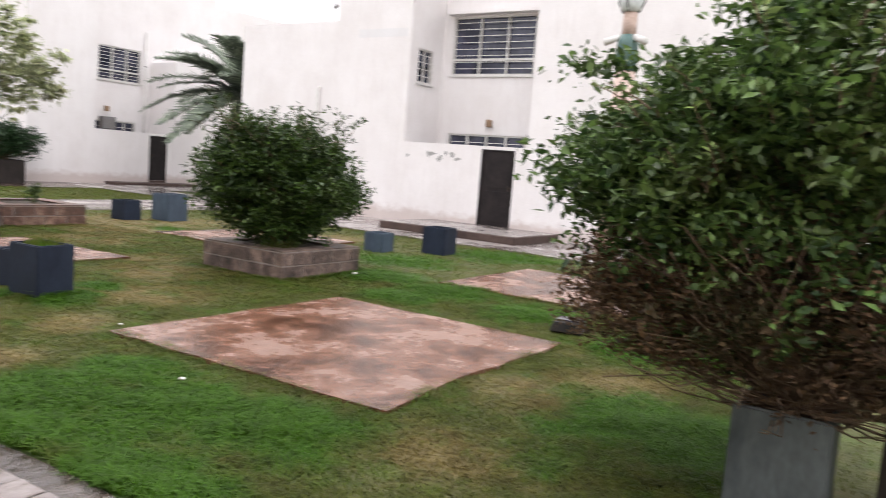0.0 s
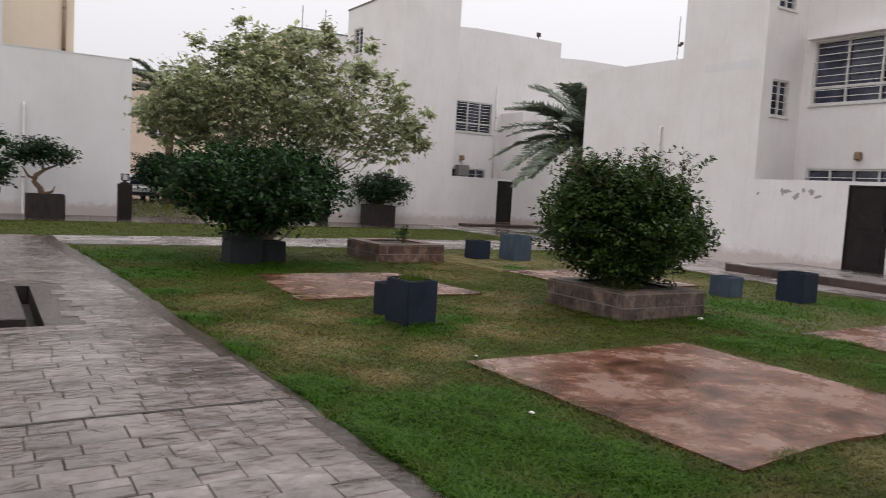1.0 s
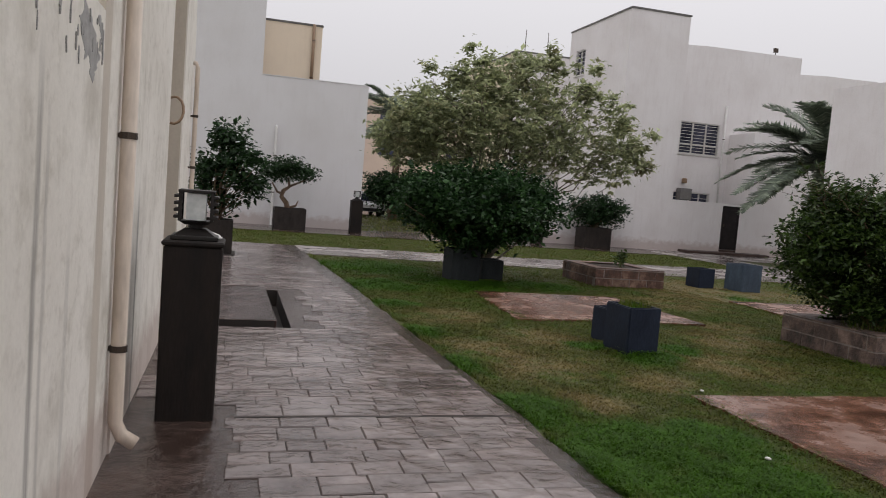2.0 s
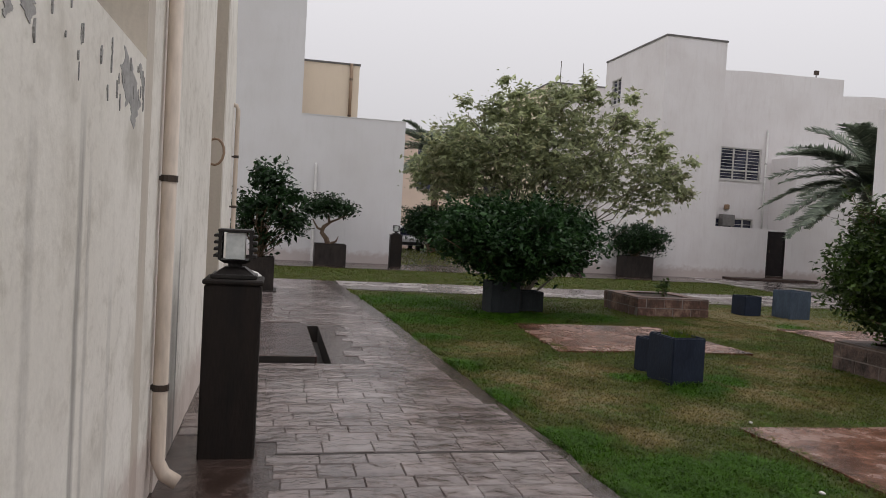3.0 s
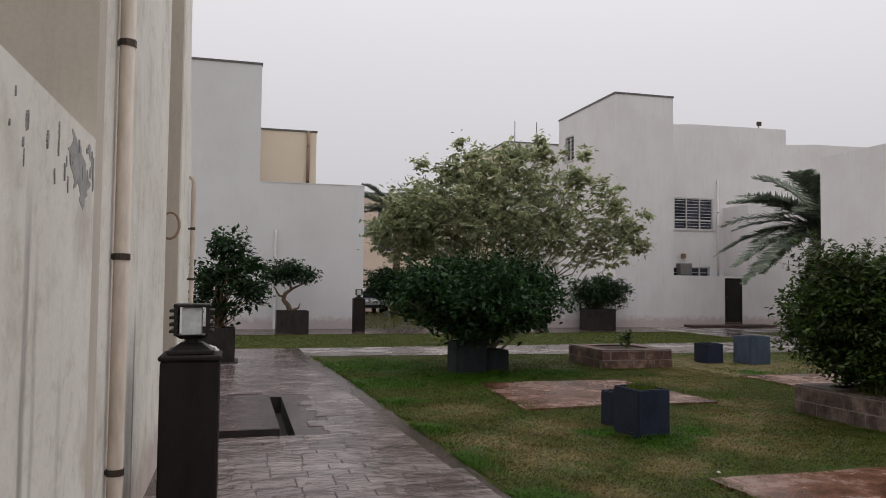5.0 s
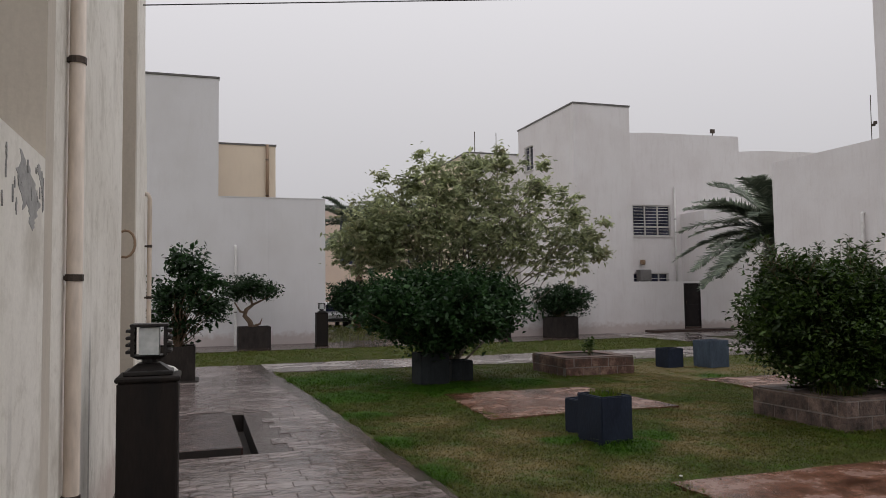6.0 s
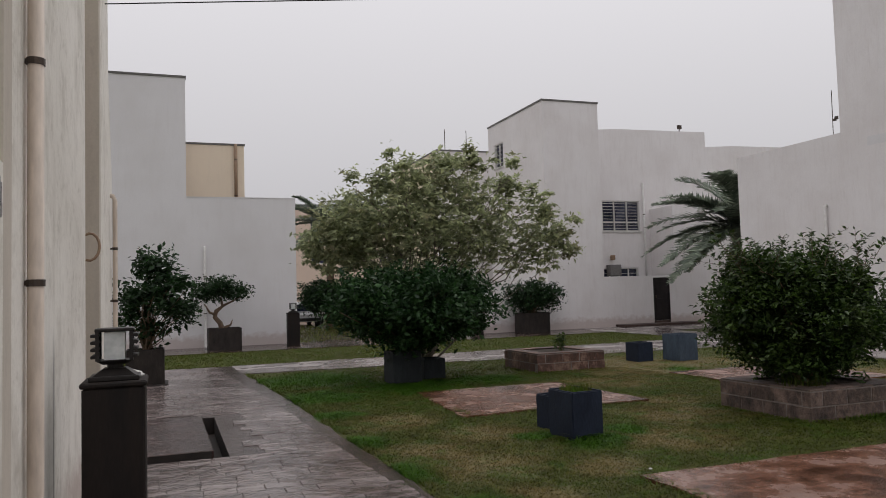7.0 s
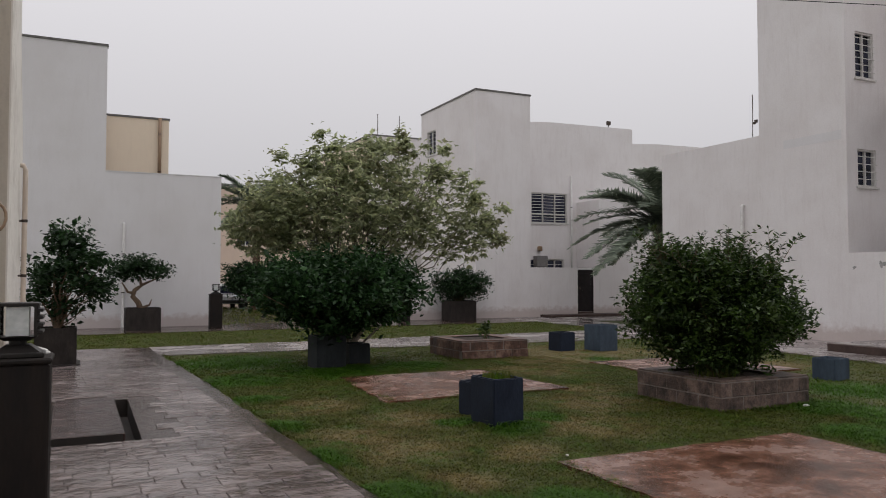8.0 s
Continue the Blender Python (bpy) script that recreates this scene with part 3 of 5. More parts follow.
def iron_door(house, axis, front, inward, a0, a1, z0, z1):
    def b(bm, da0, da1, d0, d1, e0, e1):
        lo, hi = sorted((front + inward * d0, front + inward * d1))
        box(bm, *((lo, hi, da0, da1) if axis == "x" else (da0, da1, lo, hi)), e0, e1, bev=0.004)

    bm = bmesh.new()
    b(bm, a0 + 0.03, a1 - 0.03, 0.03, 0.07, z0 + 0.01, z1 - 0.03)
    d = part("door", bm, M_DOOR, house, "black painted iron door, closed")
    f = bmesh.new()
    b(f, a0, a0 + 0.04, 0.0, 0.1, z0, z1)
    b(f, a1 - 0.04, a1, 0.0, 0.1, z0, z1)
    b(f, a0 + 0.04, a1 - 0.04, 0.0, 0.1, z1 - 0.04, z1)
    part("door_frame", f, M_DOOR, d)
    for e in ((z0 + 0.12, z0 + 0.95), (z0 + 1.05, z1 - 0.16)):
        p = bmesh.new()
        b(p, a0 + 0.14, a1 - 0.14, 0.018, 0.032, *e)
        part("panel", p, M_DOOR, d)
    h = bmesh.new()
    b(h, a0 + 0.1, a0 + 0.13, -0.03, 0.03, z0 + 0.98, z0 + 1.1)
    part("handle", h, M_CLAMP, d)
    return d


def drain_pipe(house, x, y, z0, z1, r, mat, clamps, out, elbow_top=False, foot=True):
    """A drainpipe with clamps. out: direction (x, y) away from its wall."""
    ox, oy = out
    pts = [(x, y, z0 + 0.1), (x, y, z1)]
    if foot:
        pts = [(x + ox * 0.11, y + oy * 0.11, z0 + 0.03), (x + ox * 0.035, y + oy * 0.035, z0 + 0.08)] + [(x, y, z0 + 0.16), (x, y, z1)]
    if elbow_top:
        pts += [(x - ox * 0.02, y - oy * 0.02, z1 + 0.06), (x - ox * 0.16, y - oy * 0.16, z1 + 0.08)]
    p = part("drainpipe", tube(bmesh.new(), pts, r, 12), mat, house, "", True)
    for z in clamps:
        c = tube(bmesh.new(), [(x, y, z - 0.018), (x, y, z + 0.018)], r * 1.14, 12)
        box(c, *sorted((x - ox * 0.1, x)), *sorted((y - 0.012, y + 0.012)), z - 0.012, z + 0.012) if ox else box(c, x - 0.012, x + 0.012, *sorted((y - oy * 0.1, y)), z - 0.012, z + 0.012)
        part("clamp", c, M_CLAMP, p)
    return p


def coping(house, x0, x1, y0, y1, z):
    part("coping", boxes((x0 - 0.03, x1 + 0.03, y0 - 0.03, y1 + 0.03, z, z + 0.07)), M_COPING, house)


# ---- ground and paving ----
PIT = (0.22, 1.11, 8.52, 11.4)


EDGE_Y, EDGE_X = (-6, 3, 5.2, 8, 12.8, 17.5, 20), (2.72, 2.645, 2.59, 2.485, 2.34, 2.07, 2.0)


def path_edge(y):
    """The path's border with the lawn."""
    return float(np.interp(y, EDGE_Y, EDGE_X))


def ground():
    bm = bmesh.new()
    xs, ys = [-300, -40, PIT[0], PIT[1], 40, 300], [-300, -40, PIT[2], PIT[3], 60, 300]
    g = [[bm.verts.new((x, y, 0)) for x in xs] for y in ys]
    for j in range(5):
        for i in range(5):
            if (i, j) != (2, 2):
                bm.faces.new((g[j][i], g[j][i + 1], g[j + 1][i + 1], g[j + 1][i]))
    ob = new("ground", mesh_of("ground", bm, M_GROUND))
    return tagged(ob, "patchy green and dry lawn soil", "ground", kind="structure")


ground()


def flat(name, outline, z0, z1, mat, label, category="pavement", kind="structure"):
    """A flat slab with the given outline."""
    bm = bmesh.new()
    lo = [bm.verts.new((x, y, z0)) for x, y in outline]
    hi = [bm.verts.new((x, y, z1)) for x, y in outline]
    bm.faces.new(hi)
    bm.faces.new(lo[::-1])
    for k in range(len(outline)):
        j = (k + 1) % len(outline)
        bm.faces.new((lo[k], lo[j], hi[j], hi[k]))
    ob = new(name, mesh_of(name, bm, mat))
    ORIGIN[ob.name] = Vector((0, 0, 0))
    return tagged(ob, label, category, kind=kind)


def path_bed():
    """The concrete bed of the main path, with the pit left open and a wavering lawn edge."""
    bm = bmesh.new()
    rng = random.Random(4)
    ys = [-6 + 0.35 * k for k in range(74)]
    ys = sorted({*[y for y in ys if min(abs(y - PIT[2]), abs(y - PIT[3])) > 0.1], PIT[2], PIT[3]})
    rows = []
    for y in ys:
        e = path_edge(y) + rng.uniform(-0.03, 0.03)
        rows.append([[bm.verts.new((x, y, z)) for z in (0.0, 0.02)] for x in (-0.2, PIT[0], PIT[1], e)])
    for a, b, y in zip(rows, rows[1:], ys):
        for i in range(3):
            if i == 1 and PIT[2] <= y < PIT[3]:
                continue
            bm.faces.new((a[i][1], a[i + 1][1], b[i + 1][1], b[i][1]))
        bm.faces.new((a[3][0], b[3][0], b[3][1], a[3][1]))
    ob = new("path", mesh_of("path", bm, M_CONC))
    ORIGIN[ob.name] = Vector((0, 0, 0))
    return tagged(ob, "rain-wet stamped stone path beside the lawn", "path", kind="structure")


PATHWAY = path_bed()


def wavy(points, step, amp, seed):
    """An outline with its long edges made slightly uneven."""
    rng = random.Random(seed)
    out = []
    for (x0, y0), (x1, y1) in zip(points, points[1:] + points[:1]):
        n = max(1, int(math.hypot(x1 - x0, y1 - y0) / step))
        for k in range(n):
            f = k / n
            j = amp if k else 0
            out.append((x0 + (x1 - x0) * f + rng.uniform(-j, j), y0 + (y1 - y0) * f + rng.uniform(-j, j)))
    return out


flat("footpath", wavy([(2.04, 17.5), (16.2, 16.6), (16.2, 19.9), (1.98, 19.6)], 0.6, 0.06, 1), 0.0, 0.022, M_APRON, "wet concrete footpath crossing between the lawns")
flat("house_apron", wavy([(14.75, -6), (18.3, -6), (18.3, 30), (16.2, 30), (16.2, 16), (14.75, 14.5)], 0.8, 0.06, 2), 0.0, 0.026, M_APRON, "wet concrete apron along the white house")
flat("rear_pavement", wavy([(-8, 24.6), (16.2, 24.6), (16.2, 27.7), (-8, 27.7)], 0.7, 0.05, 3), 0.0, 0.024, M_CONC, "wet pavement along the rear houses")
flat("alley_pavement", wavy([(5.3, 27.7), (8.3, 27.7), (9.6, 60), (6.6, 60)], 0.8, 0.08, 5), 0.0, 0.024, M_CONC, "wet alley pavement between two houses")
flat("far_pavement", [(16.2, 24.0), (40, 24.0), (40, 27.7), (16.2, 27.7)], 0.0, 0.023, M_APRON, "wet pavement before the far house")


def slab(x0, x1, y0, y1, seed, broken=None):
    pts = [(x0, y0), (x1, y0), (x1, y1), (x0, y1)]
    if broken:
        pts = broken
    ob = flat("concrete_slab", wavy(pts, 0.22, 0.018, seed), 0.0, 0.034, M_SLAB, "square red-stained wet concrete slab set in the lawn", "slab", "thing")
    return tagged(ob, group="slabs in the lawn")


slab(4.5, 7.42, 2.95, 5.86, 11, [(4.5, 2.87), (5.6, 2.97), (6.6, 2.92), (7.42, 2.94), (7.4, 5.83), (4.43, 5.84)])
slab(4.3, 7.2, 9.6, 12.25, 12, [(4.22, 9.58), (5.3, 9.66), (7.2, 9.62), (7.05, 12.2), (4.44, 12.28)])
slab(9.55, 12.35, 3.0, 5.8, 13)
slab(9.6, 12.4, 9.75, 12.35, 14)

# the open pit in the path with its loose cover
bm = bmesh.new()
x0, x1, y0, y1 = PIT
v = [[bm.verts.new((x, y, z)) for x, y in ((x0, y0), (x1, y0), (x1, y1), (x0, y1))] for z in (-0.22, 0.02)]
bm.faces.new(v[0])
for k in range(4):
    bm.faces.new((v[0][k], v[0][(k + 1) % 4], v[1][(k + 1) % 4], v[1][k]))
part("pit_lining", bm, M_PIT, PATHWAY, "dark open service pit in the path")
bm = boxes((0.235, 0.94, 8.62, 11.2, -0.03, 0.085), bev=0.008)
bmesh.ops.rotate(bm, verts=bm.verts, cent=(0.6, 10, 0), matrix=Matrix.Rotation(radians(0.6), 3, "Z"))
cover = solo("pit_cover", bm, M_PLATE, "wet brown cover slab lying askew in the open pit", "cover")
bm = boxes((0.24, 0.93, 8.61, 8.619, -0.03, 0.078))
part("rim", bm, M_PIT, cover)
for ly in (9.2, 10.6):
    part("support_beam", boxes((0.236, 0.8, ly, ly + 0.2, -0.218, -0.03)), M_PIT, cover, "dark support beam")

# ---- house beside the path ----
near = thing("house", (-2.5, 4, 0), "cream-plastered house with stained walls beside the path", "house")
part("courtyard_wall", wall_panel("x", -0.2, -0.18, -6, 3.95, 0, 2.36), M_CREAM, near, "stained cream courtyard wall with peeling paint")
part("wall", wall_panel("x", -1.9, -0.2, -6, 3.95, 0, 7.2, [(0.6, 2.6, 1.2, 2.7)]), M_CREAM, near)
# faces turned from the light take the plaster with shade in its colour
part("wall", wall_panel("y", 3.95, 0.2, -6, -0.2, 0, 7.2), M_SHADE, near, "rough side wall, cream plaster darkened for shade")
part("wall", wall_panel("x", -0.2, -0.2, 4.15, 7.6, 0, 7.2), M_CREAM, near)
part("wall", wall_panel("y", 7.6, -0.2, -6, -0.4, 0, 7.2), M_CREAM, near)
# the recess and the face beyond it: shade painted in by the darker plaster
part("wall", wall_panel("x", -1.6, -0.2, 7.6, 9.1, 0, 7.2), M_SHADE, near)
part("wall", wall_panel("y", 9.1, 0.2, -6, -0.2, 0, 7.2), M_SHADE, near, "side wall with shade put into its plaster colour")
bm = bmesh.new()
prof = [(9.3, 0), (11.1, 0), (11.1, 3.45), (10.55, 4.6), (10.3, 7.2), (9.3, 7.2)]
fr, bk = [bm.verts.new((-0.2, y, z)) for y, z in prof], [bm.verts.new((-0.45, y, z)) for y, z in prof]
bm.faces.new(fr), bm.faces.new(bk[::-1])
for k in range(len(prof)):
    j = (k + 1) % len(prof)
    bm.faces.new((fr[k], bk[k], bk[j], fr[j]))
part("wall", bm, M_CREAM, near)
part("wall", wall_panel("y", 10.3, -0.2, -6, -0.45, 0, 7.2), M_CREAM, near)
part("wall", wall_panel("x", -6, -0.2, -6, 11.1, 0, 7.2), M_CREAM, near)
part("roof", boxes((-6.2, -1.9, -6, 3.95, 7.2, 7.35), (-6.2, -0.2, 3.95, 7.6, 7.2, 7.35), (-6.2, -1.6, 7.6, 9.1, 7.2, 7.35), (-6.2, -0.2, 9.1, 10.3, 7.2, 7.35)), M_COPING, near)
gridded_window(near, "x", -1.9, -1, 0.6, 2.6, 1.2, 2.7, 3, 6)
drain_pipe(near, -0.148, 4.5, 0.09, 7.1, 0.041, M_PIPE, (0.66, 1.82, 3.0, 4.2), (1, 0))
drain_pipe(near, -0.14, 10.75, 0.02, 3.03, 0.03, M_PIPE, (0.6, 1.72, 2.4), (1, 0), True)
part("corner_strip", boxes((-0.2, -0.185, 4.62, 4.9, 0, 7.19)), M_CREAM, near, "plaster strip behind the pipe")
part("hose_loop", tube(bmesh.new(), [(-0.17 + 0.085 * math.cos(a), 7.66 + 0.05 * math.sin(a), 2.22 + 0.13 * math.sin(a)) for a in (2 * math.pi * s / 14 - 1.9 for s in range(11))], 0.013, 6), M_BROWNPIPE, near, "brown hose loop", True)


def peeled(house, spots, x, face=1):
    """Flaked paint: thin scars of bare cement, ragged and pointed below."""
    rng = random.Random(9)
    for k_, (y, z, w, h) in enumerate(spots):
        bm = bmesh.new()
        lift = 0.0015 + 0.00012 * k_
        n = 16
        left, right = [], []
        off, lw, rw = 0.0, 1.0, 1.0
        for k in range(n + 1):
            f = k / n
            wide = w * max(0.06, math.sin(math.pi * min(1.0, 0.06 + 0.94 * f)) ** 0.9)
            off += rng.uniform(-0.12, 0.12) * w
            lw, rw = lw * 0.35 + rng.uniform(0.2, 1.05), rw * 0.35 + rng.uniform(0.2, 1.05)
            left.append((y - wide / 2 * lw + off, z - h * f))
            right.append((y + wide / 2 * rw + off, z - h * f))
        loop = left + right[::-1]
        f0 = [bm.verts.new((x + lift * face, a, b)) for a, b in loop]
        f1 = [bm.verts.new((x - 0.002 * face, a, b)) for a, b in loop]
        for k in range(n):
            a, b, c, d = k, k + 1, 2 * n - k, 2 * n + 1 - k
            bm.faces.new((f0[a], f0[b], f0[c], f0[d]))
        for k in range(len(loop)):
            j = (k + 1) % len(loop)
            bm.faces.new((f0[k], f0[j], f1[j], f1[k]))
        part("flaked_paint", bm, M_PEEL, house, "bare cement where paint has flaked off")


rng_p = random.Random(12)
peeled(near, [(3.44, 2.31, 0.2, 0.24), (3.58, 2.27, 0.3, 0.24), (3.7, 2.16, 0.17, 0.16), (3.88, 2.29, 0.07, 0.13), (3.8, 2.31, 0.09, 0.07), (2.16, 2.31, 0.26, 0.15), (2.22, 2.2, 0.12, 0.09), (2.06, 2.14, 0.05, 0.06)]
       + [(3.92 - 1.9 * rng_p.random() ** 1.3, rng_p.uniform(2.1, 2.3), rng_p.uniform(0.006, 0.02), rng_p.uniform(0.02, 0.07)) for _ in range(34)], -0.2)

# ---- rear house at the path's end ----
rear = thing("house", (-1, 30, 0), "white stepped house with blank walls at the path's end", "house")
YF = 27.6
part("wall", wall_panel("y", YF, 0.25, -9, 1.13, 0, 9.5), M_GREYW, rear)
part("wall", wall_panel("y", YF + 0.004, 0.25, 1.13, 4.9, 0, 5.27), M_GREYW, rear)
part("wall", wall_panel("x", 1.13, -0.25, YF + 0.25, 38, 0, 9.5), M_GREYW, rear)
part("wall", wall_panel("x", 4.9, -0.25, YF + 0.26, 38, 0, 5.27), M_GREYW, rear)
part("wall", wall_panel("y", 38, -0.25, -9, 4.65, 0, 5.2), M_GREYW, rear)
part("wall", wall_panel("x", -9, 0.25, YF + 0.25, 37.7, 0, 9.4), M_GREYW, rear)
part("roof", boxes((-8.7, 1.1, YF + 0.2, 38, 9.2, 9.35), (1.14, 4.7, YF + 0.26, 38, 5.0, 5.15)), M_COPING, rear)
coping(rear, -9, 1.13, YF, YF + 0.25, 9.5)
part("coping", boxes((1.13, 4.91, YF - 0.01, YF + 0.24, 5.27, 5.3)), M_GREYW, rear)
part("upper_wall", wall_panel("y", 29.6, 0.25, 1.16, 3.3, 5.15, 7.55), M_TAN, rear, "tan plastered upper wall")
part("upper_wall", wall_panel("x", 3.3, -0.25, 29.85, 36, 5.15, 7.55), M_TAN, rear)
coping(rear, 1.2, 3.3, 29.6, 29.85, 7.55)
drain_pipe(rear, 2.98, 29.52, 5.1, 7.6, 0.06, M_BROWNPIPE, (5.6, 7.0), (0, -1), False, False)
drain_pipe(rear, 1.72, 27.52, 0.0, 3.45, 0.05, M_WPIPE, (1.2, 2.5), (0, -1), True)
part("wall_seam", boxes((2.86, 2.9, YF - 0.006, YF + 0.002, 0, 5.2)), M_GREYW, rear)

# ---- far house with the tower ----
far = thing("house", (19, 31, 0), "white house with a stair tower and barred window", "house")
part("tower_wall", wall_panel("y", YF, 0.25, 15.17, 17.83, 0, 9.55), M_WHITE, far)
part("tower_wall", wall_panel("x", 15.17, 0.25, YF + 0.25, 33.2, 0, 9.55, [(31.55, 32.5, 7.45, 8.6)]), M_WHITE, far)
part("tower_wall", wall_panel("x", 17.83, -0.25, YF + 0.25, 33.2, 0, 9.55), M_WHITE, far)
part("tower_wall", wall_panel("y", 33.2, -0.25, 15.42, 17.58, 0, 9.55), M_WHITE, far)
part("roof", boxes((15.42, 17.58, 27.85, 32.95, 9.3, 9.45)), M_COPING, far)
coping(far, 15.17, 17.83, YF, YF + 0.2, 9.55)
coping(far, 15.17, 15.37, YF + 0.24, 33.2, 9.55)
gridded_window(far, "x", 15.17, 1, 31.55, 32.5, 7.45, 8.6, 2, 5)
part("courtyard_wall", wall_panel("y", YF + 0.005, 0.2, 17.83, 21.44, 0, 2.15, [(20.27, 21.12, 0.0, 2.06)]), M_WHITE, far)
part("courtyard_wall", wall_panel("y", YF - 0.005, 0.2, 11.9, 15.165, 0, 1.95), M_WHITE, far)
iron_door(far, "y", YF + 0.005, 1, 20.27, 21.12, 0.2, 2.06)
part("step", boxes((18.3, 22.2, 26.8, YF, 0.0, 0.12), (20.27, 21.12, YF, YF + 0.2, 0.0, 0.195), bev=0.01), M_STEP, far, "dark low door step")
part("wall", wall_panel("y", 29.3, 0.25, 17.83, 24.8, 0, 8.85, [(18.93, 20.92, 4.22, 5.62), (18.75, 20.72, 1.3, 2.56)]), M_WHITE, far)
bm = bmesh.new()
prof = [(18.75, 8.85), (24.8, 8.85), (24.8, 9.0), (19.85, 8.93)]
fr, bk = [bm.verts.new((x, 29.3, z)) for x, z in prof], [bm.verts.new((x, 29.55, z)) for x, z in prof]
bm.faces.new(fr), bm.faces.new(bk[::-1])
for k in range(4):
    bm.faces.new((fr[k], bk[k], bk[(k + 1) % 4], fr[(k + 1) % 4]))
part("parapet", bm, M_WHITE, far)
gridded_window(far, "y", 29.3, 1, 18.93, 20.92, 4.22, 5.62, 3, 9, 0.42)
gridded_window(far, "y", 29.3, 1, 18.75, 20.72, 1.3, 2.56, 4, 4)
part("air_conditioner", boxes((19.02, 19.6, 28.95, 29.28, 2.2, 2.7), bev=0.015), M_ACGREY, far, "boxy window air conditioner")
part("wall_lamp", boxes((19.24, 19.42, 29.1, 29.3, 2.92, 3.14), bev=0.03), M_BROWNPIPE, far, "brown wall lamp")
drain_pipe(far, 21.1, 29.22, 0, 6.45, 0.045, M_WPIPE, (3.2, 5.0), (0, -1), False, False)
part("side_wall", wall_panel("x", 21.44, 0.25, YF + 0.25, 29.3, 0, 5.23), M_WHITE, far)
part("wall", wall_panel("y", YF, 0.25, 21.44, 29, 0, 5.23), M_WHITE, far)
part("roof", boxes((17.9, 24.5, 29.6, 36, 8.6, 8.75), (21.7, 29, 27.9, 29.3, 4.9, 5.05)), M_COPING, far)
part("wall", wall_panel("x", 24.8, -0.25, 29.55, 36, 0, 8.85), M_WHITE, far)
part("upper_wall", wall_panel("y", 33, 0.25, 25, 36, 0, 9.1), M_WHITE, far)
bm = bmesh.new()
prof = [(27.6, 9.1), (36, 9.1), (36, 9.35), (29.6, 9.24)]
fr, bk = [bm.verts.new((x, 33, z)) for x, z in prof], [bm.verts.new((x, 33.25, z)) for x, z in prof]
bm.faces.new(fr), bm.faces.new(bk[::-1])
for k in range(4):
    bm.faces.new((fr[k], bk[k], bk[(k + 1) % 4], fr[(k + 1) % 4]))
part("parapet", bm, M_WHITE, far)
part("rear_wall", wall_panel("y", 36, 0.25, 13.5, 17.6, 0, 8.95), M_WHITE, far)
part("rear_wall", wall_panel("x", 13.5, 0.25, 36.25, 45, 0, 8.95), M_TAN, far)
coping(far, 13.5, 17.6, 36, 36.25, 8.95)
coping(far, 13.5, 13.75, 36.3, 45, 8.95)
for ax in (14.0, 15.2):
    part("antenna", tube(bmesh.new(), [(ax, 36.1, 8.95), (ax, 36.1, 10.1)], 0.02, 6), M_CLAMP, far)
part("roof_light", boxes((23.34, 23.54, 29.36, 29.46, 9.12, 9.3), (23.42, 23.45, 29.4, 29.43, 8.98, 9.12)), M_CLAMP, far, "small dark floodlight on the roof edge")

# ---- side house along the lawn ----
side = thing("house", (22, 12, 0), "white two-storey house with barred windows along the lawn", "house")
XR = 18.3
part("wall", wall_panel("x", XR, 0.25, 15.84, 19.95, 0, 5.85), M_WHITE, side)
part("tower_wall", wall_panel("x", XR, 0.25, 13.06, 15.84, 0, 10.2), M_WHITE, side)
part("tower_wall", wall_panel("y", 15.84, -0.25, XR + 0.25, 24, 0, 10.2), M_WHITE, side)
part("tower_wall", wall_panel("y", 13.06, 0.25, XR + 0.25, 24, 0, 10.2, [(18.72, 19.45, 4.08, 5.07), (18.7, 19.43, 6.95, 8.19)]), M_WHITE, side)
gridded_window(side, "y", 13.06, 1, 18.72, 19.45, 4.08, 5.07, 2, 4)
gridded_window(side, "y", 13.06, 1, 18.7, 19.43, 6.95, 8.19, 2, 6)
part("wall", wall_panel("y", 19.95, -0.25, XR + 0.25, 30, 0, 5.85), M_WHITE, side)
part("wall", wall_panel("x", 20.0, 0.25, 8.0, 13.06, 0, 10.2, [(9.97, 12.74, 4.46, 6.17), (10.04, 12.68, 1.3, 2.73)]), M_WHITE, side)
gridded_window(side, "x", 20.0, 1, 9.97, 12.74, 4.46, 6.17, 3, 8, 0.46)
gridded_window(side, "x", 20.0, 1, 10.04, 12.68, 1.3, 2.73, 4, 5)
part("window_hood", boxes((19.72, 20.0, 9.62, 12.85, 6.2, 6.28)), M_WHITE, side)
part("courtyard_wall", wall_panel("x", XR + 0.004, 0.2, 9.08, 13.06, 0, 2.34, [(9.42, 10.44, 0.0, 2.25)]), M_WHITE, side, "white courtyard wall with flaking paint")
iron_door(side, "x", XR + 0.004, 1, 9.42, 10.44, 0.2, 2.25)
part("wall", wall_panel("x", XR, 0.25, -8, 9.08, 0, 10.2), M_WHITE, side)
part("wall", wall_panel("y", 9.08, -0.25, XR + 0.25, 20.0, 0, 10.2), M_WHITE, side)
part("roof", boxes((18.56, 24, 13.32, 15.58, 9.9, 10.05), (18.56, 30, 15.86, 19.7, 5.55, 5.7), (20.26, 24, 8, 13.05, 9.9, 10.05), (18.56, 24, -8, 8.8, 9.9, 10.05)), M_COPING, side)
part("wall", wall_panel("x", 30, -0.25, -8, 19.7, 0, 10.0), M_WHITE, side)
part("wall", wall_panel("y", -8, 0.25, XR + 0.25, 29.7, 0, 10.0), M_WHITE, side)
drain_pipe(side, 18.22, 16.45, 0.0, 3.78, 0.05, M_WPIPE, (1.4, 2.9), (-1, 0), True)
